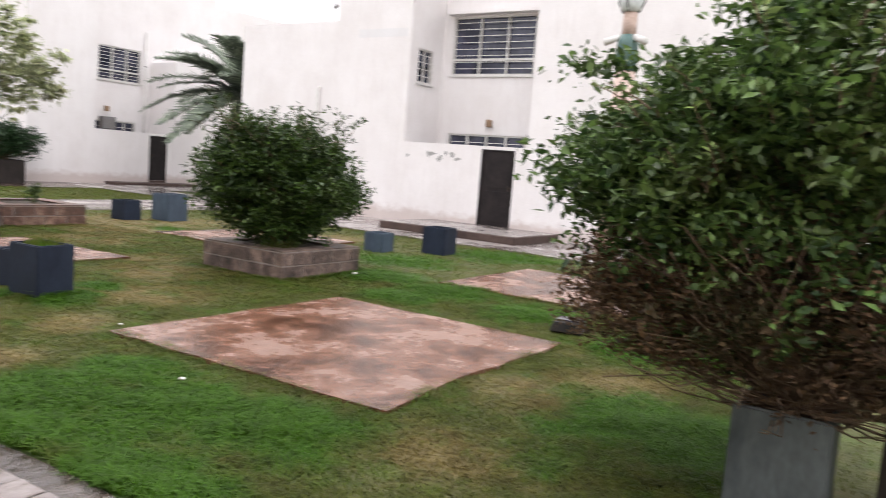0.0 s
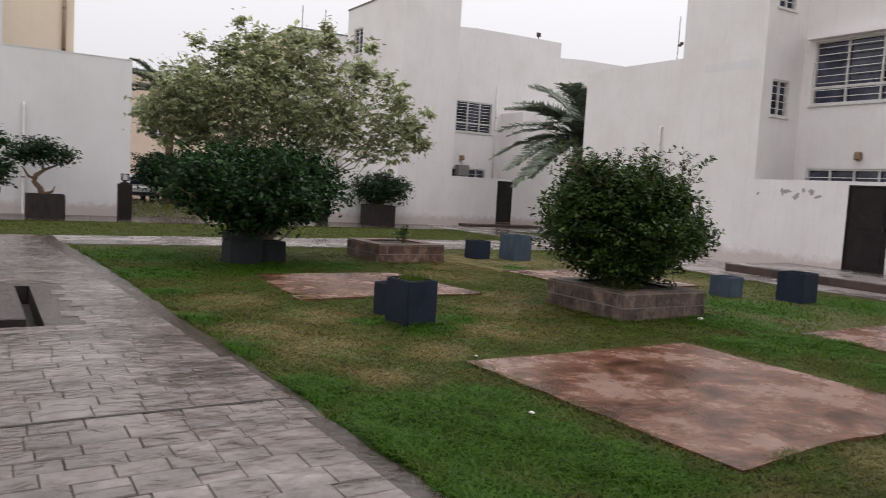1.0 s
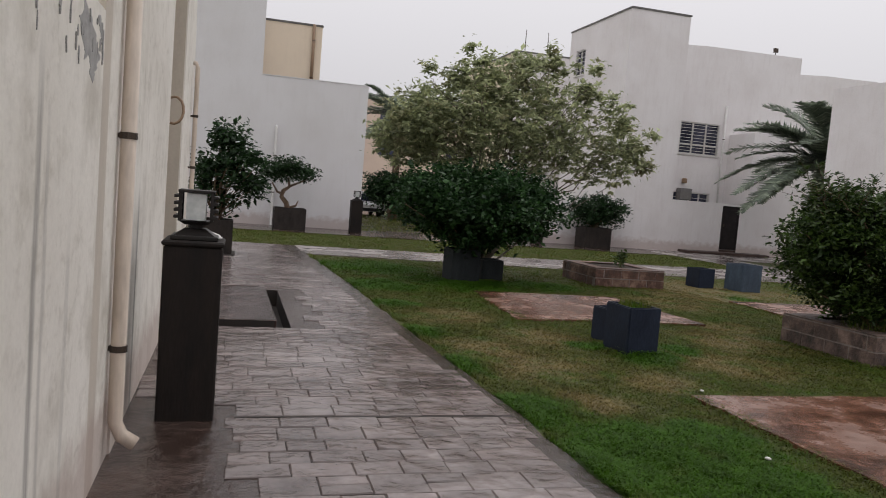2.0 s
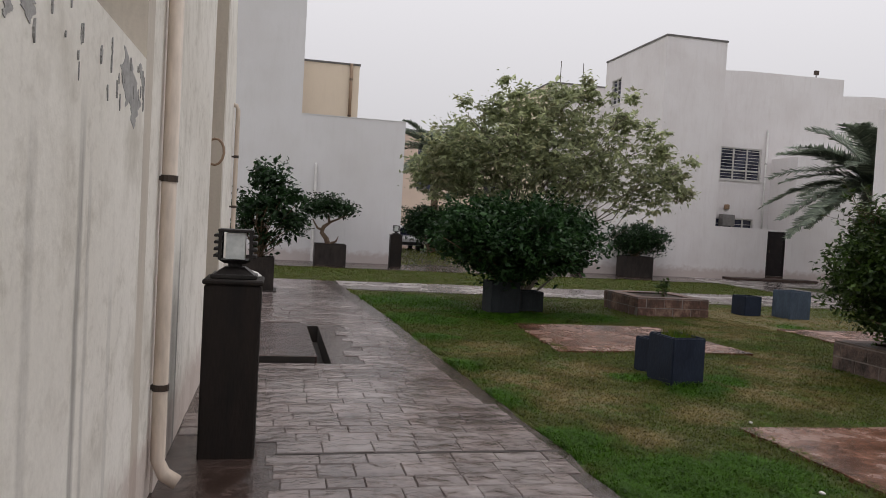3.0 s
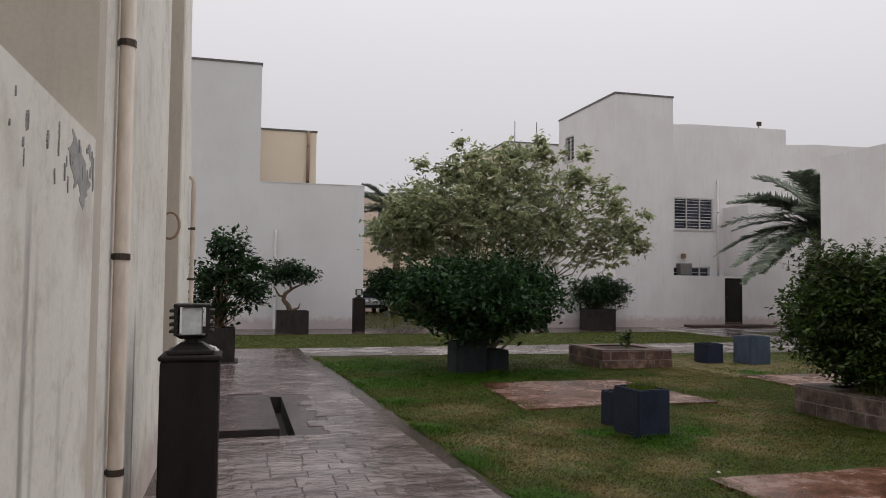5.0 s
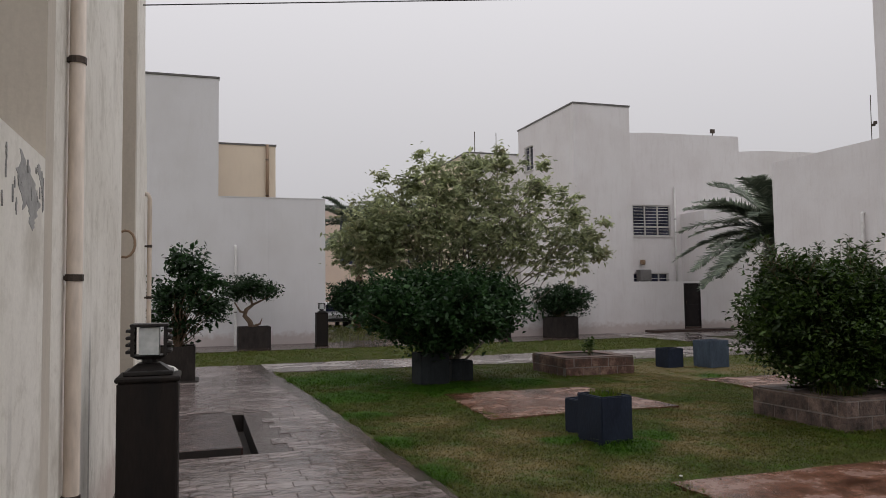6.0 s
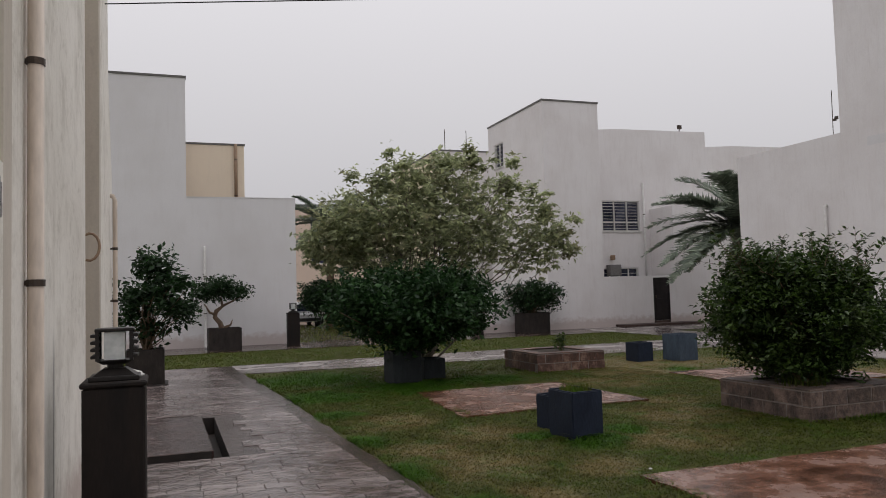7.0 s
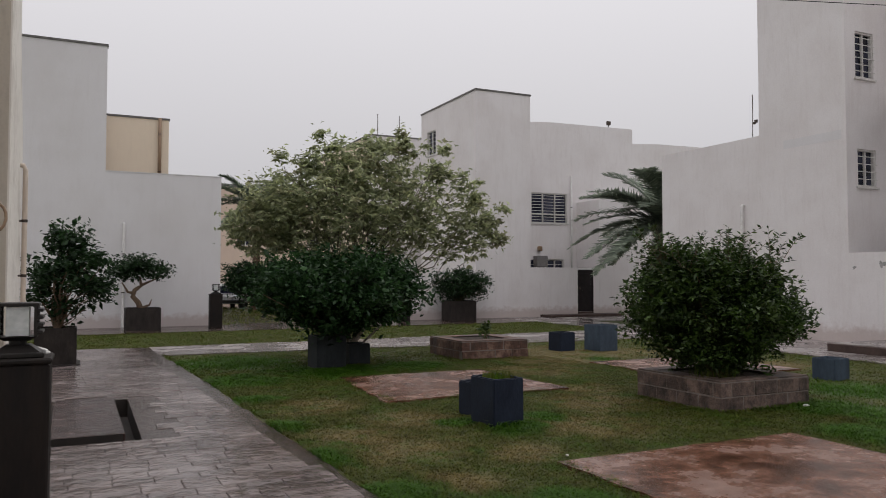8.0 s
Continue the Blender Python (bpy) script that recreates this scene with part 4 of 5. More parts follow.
part("wall_lamp", boxes((19.84, 20.0, 11.15, 11.31, 2.95, 3.17), bev=0.03), M_BROWNPIPE, side, "brown wall lamp")
st = part("step", boxes((15.9, XR, 7.95, 11.9, 0.0, 0.2), bev=0.012), M_STEP, side, "dark-edged door platform")
part("tread", boxes((15.96, XR - 0.01, 8.0, 11.85, 0.2, 0.212)), M_APRON, st, "wet concrete top")
peeled(side, [(12.0, 2.1, 0.3, 0.12), (11.75, 2.02, 0.18, 0.2), (11.4, 2.12, 0.16, 0.16), (11.2, 1.98, 0.2, 0.1), (12.9, 2.0, 0.1, 0.1), (12.2, 2.12, 0.1, 0.2), (11.6, 2.15, 0.09, 0.14)], XR + 0.004, -1)
part("antenna", tube(bmesh.new(), [(18.6, 16.35, 5.84), (18.6, 16.33, 7.2)], 0.011, 6), M_CLAMP, side)
part("antenna_head", boxes((18.56, 18.64, 16.24, 16.32, 6.3, 6.36), (18.58, 18.62, 16.16, 16.26, 6.33, 6.42)), M_CLAMP, side)
part("plaster_patch", boxes((XR - 0.004, XR + 0.002, 13.2, 15.0, 5.32, 5.56)), M_GREYW, side, "smeared plaster repair")


# ---- planters, pillars and plants ----
def open_planter(name, at, w, d, h, mat, label, turn=0.0, lip=0.03, group="", plinth=False, fill=0.06):
    """A square open box with walls, a soil fill and, where it has one, a plinth."""
    x, y = at
    p = thing(name, (x, y, 0), label, "planter", group)
    bm = bmesh.new()
    ins = lip
    z0 = 0.05 if plinth else 0.0
    corners = [(-w / 2, -d / 2), (w / 2, -d / 2), (w / 2, d / 2), (-w / 2, d / 2)]
    inner = [(-w / 2 + ins, -d / 2 + ins), (w / 2 - ins, -d / 2 + ins), (w / 2 - ins, d / 2 - ins), (-w / 2 + ins, d / 2 - ins)]
    rot = Matrix.Rotation(radians(turn), 3, "Z")
    V = lambda q, z: bm.verts.new(Vector((x, y, z)) + rot @ Vector((q[0], q[1], 0)))
    ob_, ot, it, ib = [[V(q, z) for q in c] for c, z in ((corners, z0), (corners, h), (inner, h), (inner, h - 0.2))]
    for k in range(4):
        j = (k + 1) % 4
        bm.faces.new((ob_[k], ob_[j], ot[j], ot[k]))
        bm.faces.new((ot[k], ot[j], it[j], it[k]))
        bm.faces.new((it[k], it[j], ib[j], ib[k]))
    bm.faces.new(ob_[::-1])
    outer = [e for e in bm.edges if sum(v in ot for v in e.verts) == 2 or (any(v in ot for v in e.verts) and any(v in ob_ for v in e.verts))]
    bmesh.ops.bevel(bm, geom=outer, offset=0.012, segments=2, affect="EDGES")
    part("body", bm, mat, p)
    s = bmesh.new()
    box(s, x - w / 2 + ins, x + w / 2 - ins, y - d / 2 + ins, y + d / 2 - ins, h - 0.19, h - fill, turn=turn)
    part("soil", s, M_SOIL, p)
    if plinth:
        q = bmesh.new()
        box(q, x - w / 2 - 0.07, x + w / 2 + 0.07, y - d / 2 - 0.07, y + d / 2 + 0.07, 0, 0.05, bev=0.01, turn=turn)
        part("plinth", q, mat, p)
    return p


def tuft(at, r, n, h, label, seed, name="grass_tuft"):
    """A tuft of long grass blades, as one mesh."""
    rng = np.random.default_rng(seed)
    a, q = rng.random(n) * 2 * math.pi, np.sqrt(rng.random(n)) * r
    base = np.stack([np.cos(a) * q, np.sin(a) * q, np.zeros(n)], 1)
    b2 = rng.random(n) * 2 * math.pi
    L = h * (0.5 + rng.random(n))
    lean = np.stack([np.cos(b2), np.sin(b2), np.zeros(n)], 1) * (L * rng.random(n) * 0.6)[:, None]
    side_ = np.stack([-np.sin(b2), np.cos(b2), np.zeros(n)], 1) * 0.004
    mid = base + lean * 0.35 + np.array([0, 0, 1]) * (L * 0.6)[:, None]
    tip = base + lean + np.array([0, 0, 1]) * L[:, None]
    v = np.stack([base - side_, base + side_, mid + side_ * 0.8, mid - side_ * 0.8, tip], 1).reshape(-1, 3)
    k = np.arange(n)[:, None] * 5
    f = np.concatenate([k + [[0, 1, 2]], k + [[0, 2, 3]], k + [[3, 2, 4]]], 1).reshape(-1, 3)
    ob = new(name, raw_mesh(name, v, f, M_BLADE))
    ob.location = at
    return tagged(ob, label, "grass", kind="stuff")


G_BLUE = "blue planters on the lawn"
open_planter("planter", (4.895, 7.76), 0.41, 0.5, 0.55, M_BLUE, "dark blue square planter with grass growing out", 4, group=G_BLUE)
open_planter("planter", (4.95, 8.4), 0.3, 0.3, 0.42, M_BLUE, "small dark blue planter tucked behind another", 8, group=G_BLUE)
tuft((4.92, 7.8, 0.47), 0.19, 420, 0.11, "wild grass growing in the blue planter", 31)
open_planter("planter", (10.66, 14.85), 0.44, 0.44, 0.43, M_BLUE, "low dark blue planter on dry grass", 6, group=G_BLUE)
open_planter("planter", (11.52, 14.5), 0.55, 0.55, 0.6, M_BLUEGREY, "taller faded blue planter on dry grass", 4, group=G_BLUE)
open_planter("planter", (11.85, 8.72), 0.41, 0.41, 0.36, M_BLUEGREY, "low faded blue planter on the lawn", 4, group=G_BLUE)
open_planter("planter", (12.75, 7.95), 0.49, 0.49, 0.52, M_BLUE, "dark blue planter near the door platform", 4, group=G_BLUE)
open_planter("planter", (4.68, 13.85), 0.56, 0.56, 0.62, M_DKSLATE, "dark slate planter holding the spreading shrub", 3, group=G_BLUE)
open_planter("planter", (5.36, 14.2), 0.44, 0.48, 0.42, M_DKSLATE, "low dark slate planter beside the shrub", 3, group=G_BLUE)
open_planter("planter", (4.84, 0.53), 0.47, 0.47, 0.575, M_SLATE, "weathered slate planter under the large shrub", 0, group=G_BLUE)
open_planter("planter", (5.0, -0.16), 0.5, 0.5, 0.575, M_DARKBOX, "black planter beside the large shrub", 0, group=G_BLUE)
open_planter("planter_box", (0.07, 16.5), 0.72, 0.72, 0.74, M_DARKBOX, "dark brown planter on a plinth at the path", 0, plinth=True)
open_planter("planter_box", (2.25, 26.1), 1.05, 0.9, 0.74, M_DARKBOX, "black wide planter before the rear house", 0)
open_planter("planter_box", (13.95, 26.75), 1.1, 0.9, 0.8, M_DARKBOX, "black wide planter before the far house", 0)


def block_planter(x, y, cols, rows, mat, label, seed, cap):
    """A square bed of two courses of blocks, each block its own piece."""
    L, H, T = 0.4, 0.185, 0.14
    w, d = cols * L, rows * L
    p = thing("block_planter", (x + w / 2, y + d / 2, 0), label, "planter", "block planters on the lawn")
    part("soil", boxes((x + T, x + w - T, y + T, y + d - T, 0.0, 0.355)), M_SOIL, p)
    part("mortar", boxes((x + 0.009, x + w - 0.009, y + 0.009, y + T - 0.01, 0.0, 0.37), (x + 0.012, x + w - 0.012, y + d - T + 0.01, y + d - 0.012, 0, 0.37),
                         (x + 0.012, x + T - 0.01, y + T, y + d - T, 0, 0.37), (x + w - T + 0.01, x + w - 0.012, y + T, y + d - T, 0, 0.37)), M_MORTAR, p)
    rng = random.Random(seed)

    def piece(x0, x1, y0, y1, z0, z1):
        j = [rng.uniform(-0.006, 0.006) for _ in range(2)]
        part("block", boxes((x0 + 0.006 + j[0], x1 - 0.006 + j[0], y0 + 0.003 + j[1], y1 - 0.003 + j[1], z0, z1 - 0.012), bev=0.006), mat, p)

    for c in range(2):
        z0, z1 = c * H, (c + 1) * H
        off = L / 2 * c
        for wy in (y, y + d - T):
            cuts = sorted({x, x + w, *[k for k in (x + off + L * i for i in range(cols + 1)) if x + 0.1 < k < x + w - 0.1]})
            for a, b in zip(cuts, cuts[1:]):
                piece(a, b, wy, wy + T, z0, z1)
        for wx in (x, x + w - T):
            cuts = sorted({y + T, y + d - T, *[k for k in (y + off + L * i for i in range(rows + 1)) if y + T + 0.08 < k < y + d - T - 0.08]})
            for a, b in zip(cuts, cuts[1:]):
                piece(wx, wx + T, a, b, z0, z1)
    cz = 0.37
    for r in ((x + 0.01, x + w - 0.01, y + 0.01, y + T + 0.14), (x + 0.01, x + w - 0.01, y + d - T - 0.14, y + d - 0.01),
              (x + 0.01, x + T + 0.14, y + T + 0.14, y + d - T - 0.14), (x + w - T - 0.14, x + w - 0.01, y + T + 0.14, y + d - T - 0.14)):
        part("cap", boxes((*r, cz - 0.004, cz + 0.018), bev=0.006), cap, p)
    return p


block_planter(7.79, 7.17, 4, 4, M_BLOCK, "square bed of weathered grey-brown blocks on the lawn", 21, M_BLOCK)
block_planter(7.58, 13.95, 4, 4, M_REDBLOCK, "square bed of red-brown blocks with peeling paint", 22, M_REDBLOCK)


def lamp_pillar(x0, x1, y0, y1, h, label, detailed):
    cx, cy = (x0 + x1) / 2, (y0 + y1) / 2
    p = thing("lamp_pillar", (cx, cy, 0), label, "pillar", "lamp pillars")
    part("shaft", boxes((x0 + 0.012, x1 - 0.012, y0 + 0.012, y1 - 0.012, 0.0, h - 0.035), bev=0.012), M_PILLAR, p)
    part("top_slab", boxes((x0, x1, y0, y1, h - 0.035, h), bev=0.01), M_PILLAR, p)
    bm = bmesh.new()
    box(bm, cx - 0.15, cx + 0.15, cy - 0.15, cy + 0.15, h, h + 0.03, bev=0.006)
    box(bm, cx - 0.13, cx + 0.13, cy - 0.13, cy + 0.13, h + 0.03, h + 0.075, taper=0.5)
    tube(bm, [(cx, cy, h + 0.07), (cx, cy, h + 0.105)], 0.05, 10)
    foot = part("lamp_base", bm, M_BLACK, p)
    z0, z1, s = h + 0.1, h + 0.33, 0.095
    bm = bmesh.new()
    box(bm, cx - 0.07, cx + 0.07, cy - 0.07, cy + 0.07, z0, z0 + 0.025)
    vs = bm.verts[:]
    for v in vs:
        if v.co.z > z0 + 0.01:
            v.co.x, v.co.y = cx + (v.co.x - cx) * 1.55, cy + (v.co.y - cy) * 1.55
    box(bm, cx - 0.115, cx + 0.115, cy - 0.115, cy + 0.115, z1 - 0.02, z1, bev=0.004)
    for dx in (-1, 1):
        for dy in (-1, 1):
            box(bm, cx + dx * 0.1 - 0.011, cx + dx * 0.1 + 0.011, cy + dy * 0.1 - 0.011, cy + dy * 0.1 + 0.011, z0 + 0.025, z1 - 0.02)
    lan = part("lantern_frame", bm, M_BLACK, p)
    part("lamp_glass", boxes((cx - 0.062, cx + 0.062, cy - 0.09, cy + 0.062, z0 + 0.03, z1 - 0.024)), M_OPAL, lan, "clouded white lamp panel")
    if detailed:
        for k in range(4):
            z = z0 + 0.05 + k * 0.045
            for a in (-1, 1):
                lo, hi = sorted((cx + a * 0.098, cx + a * 0.14))
                part("fin", boxes((lo, hi, cy - 0.11, cy + 0.11, z - 0.01, z + 0.01), bev=0.004), M_BLACK, lan)
    return p


lamp_pillar(-0.015, 0.375, 5.2, 5.62, 1.21, "dark brown pillar with a square lantern beside the wall", True)
lamp_pillar(4.36, 4.79, 26.25, 26.65, 1.15, "dark pillar with a small lantern at the alley corner", False)
lamp_pillar(11.45, 11.86, 26.7, 27.1, 1.0, "dark pillar at the far house's garden wall", False)
bm = bmesh.new()
bmesh.ops.create_icosphere(bm, subdivisions=3, radius=0.045)
for v in bm.verts:
    k = 1 + 0.55 * noise.noise(v.co * 22)
    v.co = Vector((0.3 + v.co.x * 1.1 * k, 5.5 + v.co.y * 0.8 * k, 1.21 + max(0.0, (v.co.z + 0.03) * 0.6 * k)))
solo("crumpled_bag", bm, M_FRAME, "crumpled white plastic bag on the pillar's top", "bag", smooth=True)

# the dark floodlight box on the lawn
fl = thing("floodlight", (8.05, 3.14, 0), "black floodlight box lying on the lawn", "light")
bm = bmesh.new()
box(bm, 7.88, 8.22, 2.96, 3.32, 0.02, 0.15, bev=0.02, turn=12, taper=0.8)
part("housing", bm, M_BLACK, fl)
bm = bmesh.new()
box(bm, 7.94, 8.16, 3.02, 3.26, 0.15, 0.16, turn=12)
part("glass", bm, M_GLASS, fl)
part("bracket", boxes((7.98, 8.12, 3.1, 3.2, 0.0, 0.03)), M_CLAMP, fl)

# the lamp post beyond the large shrub
post = thing("lamp_post", (13.0, 4.66, 0), "pink round lamp post with a green band and spotlights", "lamp post")
part("shaft", tube(bmesh.new(), [(13, 4.66, 0), (13, 4.66, 3.55)], [0.21, 0.17], 20), M_POLE, post, "", True)
part("band", tube(bmesh.new(), [(13, 4.66, 3.5), (13, 4.66, 3.96), (13, 4.66, 4.1)], [0.18, 0.178, 0.13], 20), M_GREEN, post, "green painted band", True)
part("neck", tube(bmesh.new(), [(13, 4.66, 4.08), (13, 4.66, 4.5)], [0.12, 0.115], 16), M_POLE, post, "", True)
for sgn in (-1, 1):
    part("spotlight", tube(bmesh.new(), [(13 - 0.05, 4.66 + sgn * 0.12, 4.06), (13 - 0.16, 4.66 + sgn * 0.36, 3.96)], [0.05, 0.065], 12), M_FRAME, post, "white spotlight", True)
bm = tube(bmesh.new(), [(13, 4.66, 4.46), (13, 4.66, 4.5), (13, 4.66, 4.62), (13, 4.66, 4.8), (13, 4.66, 4.88)], [0.1, 0.17, 0.2, 0.17, 0.05], 16)
part("globe", bm, M_OPAL, post, "clouded lamp globe", True)
for k in range(4):
    a = math.pi * k / 2
    part("cage_bar", tube(bmesh.new(), [(13 + 0.13 * math.cos(a), 4.66 + 0.13 * math.sin(a), 4.46), (13 + 0.23 * math.cos(a), 4.66 + 0.23 * math.sin(a), 4.64), (13 + 0.1 * math.cos(a), 4.66 + 0.1 * math.sin(a), 4.9)], 0.014, 6), M_BLACK, post)

# overhead cable
cab = tube(bmesh.new(), [(-0.2 + 20.2 * f, 10, 5.385 + 2.517 * f) for f in (k / 24 for k in range(25))], 0.008, 5)
solo("overhead_cable", cab, M_BLACK, "thin black cable strung across the sky", "cable")

# ---- plants ----
big = plant("shrub", (4.86, 0.52, 0.5), "large round shrub with serrated green leaves and bare lower twigs", "shrub",
      [(5.15, 0.3, 1.7, 1.1, 1.5, 0.72, 5), (5.05, 0.1, 2.15, 1.0, 1.2, 0.5, 2.2), (4.95, 1.35, 1.72, 0.7, 0.62, 0.42, 2.2), (4.75, 0.7, 2.05, 0.6, 0.75, 0.42, 1.2), (5.0, 0.5, 1.25, 1.05, 1.3, 0.45, 0.7), (4.9, 1.8, 2.33, 0.05, 0.24, 0.03, 0.05), (4.95, 1.15, 2.25, 0.25, 0.3, 0.14, 0.12), (4.9, 0.75, 2.6, 0.3, 0.35, 0.15, 0.25), (4.9, 0.1, 2.65, 0.5, 0.6, 0.2, 0.25)],
      2300, 26, 0.065, 0.06, M_LEAF_NEAR, M_BARK, 41, 120, 0.02, 0.42, 0.5, 0.3, ragged=0.1)
_, pts = crown_points([(5.0, 0.55, 0.98, 1.0, 1.3, 0.36, 4), (4.95, 1.35, 1.05, 0.6, 0.5, 0.42, 1.5), (4.9, 0.1, 1.2, 0.8, 1.2, 0.4, 1.5)], 1500, 22, 0.06, 51, 0.36, 0.06)
dead = new("dry_leaves", leaf_mesh("dry_leaves", pts - np.array((4.86, 0.52, 0.5)), 0.036, 52, M_LEAF_DEAD, 0.1, 0.5))
dead.parent = big
tagged(dead, "brown withered leaves low in the crown")
rng_s = random.Random(8)
shoots(big, [(4.85 + rng_s.uniform(-0.5, 0.4), rng_s.uniform(-0.6, 0.85), rng_s.uniform(2.2, 2.5)) for _ in range(46)] + [(4.4 + rng_s.uniform(-0.2, 0.3), rng_s.uniform(-0.4, 1.35), rng_s.uniform(1.6, 2.1)) for _ in range(50)], (4.9, 0.5, 1.6), 0.28, 53, 0.07, M_LEAF_NEW, M_BARK)
tw = random.Random(5)
ends = []
for k in range(330):
    a_, r_ = tw.uniform(0, 2 * math.pi), tw.uniform(0.5, 0.92)
    ends.append((4.95 + 1.1 * r_ * math.cos(a_), 0.4 + 1.4 * r_ * math.sin(a_), tw.uniform(0.62, 1.5)))
part("brushwood", branches((4.86, 0.52, 0.55), ends, 0.012, 6, 4, 0.1, 0.22, 0.003), M_BARK, big, "bare brown twigs", kind="stuff")
bush = plant("shrub", (8.55, 7.95, 0.3), "rounded dark green shrub growing in the block bed", "shrub",
      [(8.55, 8.0, 1.15, 1.1, 1.05, 0.72, 5), (8.15, 8.0, 1.72, 0.72, 0.75, 0.42, 1.8), (9.2, 7.85, 1.15, 0.65, 0.65, 0.5, 1.6), (7.8, 8.1, 1.35, 0.68, 0.7, 0.5, 1.6), (9.0, 7.9, 1.68, 0.6, 0.6, 0.38, 1.0), (9.65, 7.85, 1.1, 0.35, 0.4, 0.3, 0.4), (8.5, 8.0, 0.72, 0.8, 0.75, 0.32, 1.2)],
      2100, 26, 0.068, 0.07, M_LEAF_BUSH, M_BARK, 42, 60, 0.03, 0.5, 0.45, 0.2, ragged=0.1)
rng_s = random.Random(18)
shoots(bush, [(rng_s.uniform(7.6, 9.25), rng_s.uniform(7.4, 8.4), rng_s.uniform(1.6, 2.0)) for _ in range(84)] + [(rng_s.uniform(8.8, 9.5), rng_s.uniform(7.4, 8.2), rng_s.uniform(1.2, 1.6)) for _ in range(12)], (8.55, 7.95, 0.9), 0.52, 54, 0.085, M_LEAF_BUSH, M_BARK)
plant("shrub", (4.7, 13.85, 0.5), "dense dark green shrub in the slate planter", "shrub",
      [(4.95, 13.8, 1.5, 1.5, 1.25, 0.72, 5), (4.2, 13.8, 1.5, 0.85, 0.9, 0.6, 1.6), (5.8, 13.9, 1.45, 0.75, 0.8, 0.62, 1.6), (4.9, 13.8, 0.95, 0.8, 0.8, 0.4, 1)],
      1300, 24, 0.09, 0.095, M_LEAF_DARK, M_BARK, 43, 40, 0.035, 0.4, 0.5, 0.3)
tree = thing("tree", (5.6, 15.6, 0.0), "spreading pale green tree with loose drooping leaf clusters", "tree")
CROWN = [(5.6, 15.4, 3.1, 2.2, 1.9, 1.15, 5), (7.3, 15.4, 2.95, 1.6, 1.4, 0.95, 1.35), (4.2, 15.4, 2.9, 1.2, 1.3, 0.95, 2.2), (5.9, 15.4, 4.0, 1.5, 1.3, 0.65, 1.9), (8.2, 15.3, 2.6, 0.95, 0.9, 0.65, 0.55), (3.7, 15.4, 2.8, 0.75, 1.0, 0.6, 0.8), (8.9, 15.3, 3.0, 0.35, 0.3, 0.3, 0.2), (9.1, 15.2, 2.6, 0.3, 0.3, 0.22, 0.16),
         (8.6, 15.3, 3.5, 0.3, 0.3, 0.25, 0.16), (6.3, 15.4, 4.6, 0.5, 0.4, 0.22, 0.25), (7.7, 15.3, 4.0, 0.4, 0.4, 0.3, 0.25), (4.7, 15.4, 4.1, 0.35, 0.4, 0.25, 0.12)]
rng_s = random.Random(44)
for _ in range(34):
    a, up = rng_s.uniform(-0.2, 2.35), rng_s.uniform(0.95, 1.16)
    CROWN.append((5.95 + 2.75 * up * math.cos(a), 15.4 + rng_s.uniform(-0.9, 0.6), 3.0 + 1.5 * up * math.sin(a), 0.16, 0.2, rng_s.uniform(0.08, 0.22), 0.035))
heads, inner = crown_points(CROWN, 3300, 2, 0.1, 44, 0.45, 0.05)
aims = [tuple(Vector((5.6, 15.6, 0)).lerp(Vector(k), 0.93)) for k in rng_s.sample([tuple(k) for k in heads], 40) + [k[:3] for k in CROWN[-34::3]]]
part("trunk", branches((5.6, 15.6, 0), aims, 0.03, 44, wob=0.2), M_GREYBARK, tree, "", True)
for name_, me_, label_ in (("crown", whorl_mesh("crown", heads - np.array((5.6, 15.6, 0)), 8, 0.128, 45, M_LEAF_PALE, 0.46), "pale drooping leaves in loose fans"),
                           ("inner_leaves", leaf_mesh("inner_leaves", inner - np.array((5.6, 15.6, 0)), 0.1, 46, M_LEAF_PALE, 0.5, 0.4), "")):
    ob = new(name_, me_)
    ob.parent = tree
    tagged(ob, label_)
plant("small_tree", (0.07, 16.5, 0.6), "small dark leafy tree in the plinth planter", "tree",
      [(0.25, 16.4, 1.9, 0.62, 0.7, 0.5, 3), (0.25, 16.4, 2.45, 0.42, 0.45, 0.3, 1.2), (0.72, 16.4, 1.5, 0.4, 0.5, 0.32, 1.1), (-0.2, 16.4, 1.6, 0.35, 0.5, 0.5, 0.9), (0.7, 16.4, 2.05, 0.3, 0.4, 0.25, 0.6), (0.2, 16.4, 1.15, 0.35, 0.35, 0.28, 0.5)],
      300, 17, 0.085, 0.1, M_LEAF_SHADE, M_BARK, 45, 34, 0.03, 0.5, 0.55, 0.3, ragged=0.16)
plant("shrub", (13.9, 26.75, 0.7), "dark round shrub in the wide black planter", "shrub",
      [(14.1, 26.7, 1.45, 1.1, 0.9, 0.62, 4), (13.4, 26.7, 1.4, 0.6, 0.6, 0.5, 1), (12.9, 26.7, 1.75, 0.2, 0.3, 0.3, 0.12)], 420, 18, 0.09, 0.11, M_LEAF_SHADE, M_BARK, 46, 40, 0.03, 0.4)
# small twisted tree in the wide planter
bon = thing("twisted_tree", (2.2, 26.1, 0.65), "small twisted tree with a flat dark crown", "tree")
bm = tube(bmesh.new(), [(2.2, 26.1, 0.62), (2.12, 26.1, 0.9), (1.95, 26.05, 1.1), (2.0, 26.05, 1.3), (2.2, 26.1, 1.45), (2.15, 26.1, 1.75)], [0.1, 0.085, 0.075, 0.07, 0.055, 0.03], 8)
tube(bm, [(1.98, 26.05, 1.2), (1.8, 26.0, 1.25), (1.62, 26.0, 1.55)], [0.05, 0.04, 0.02], 6)
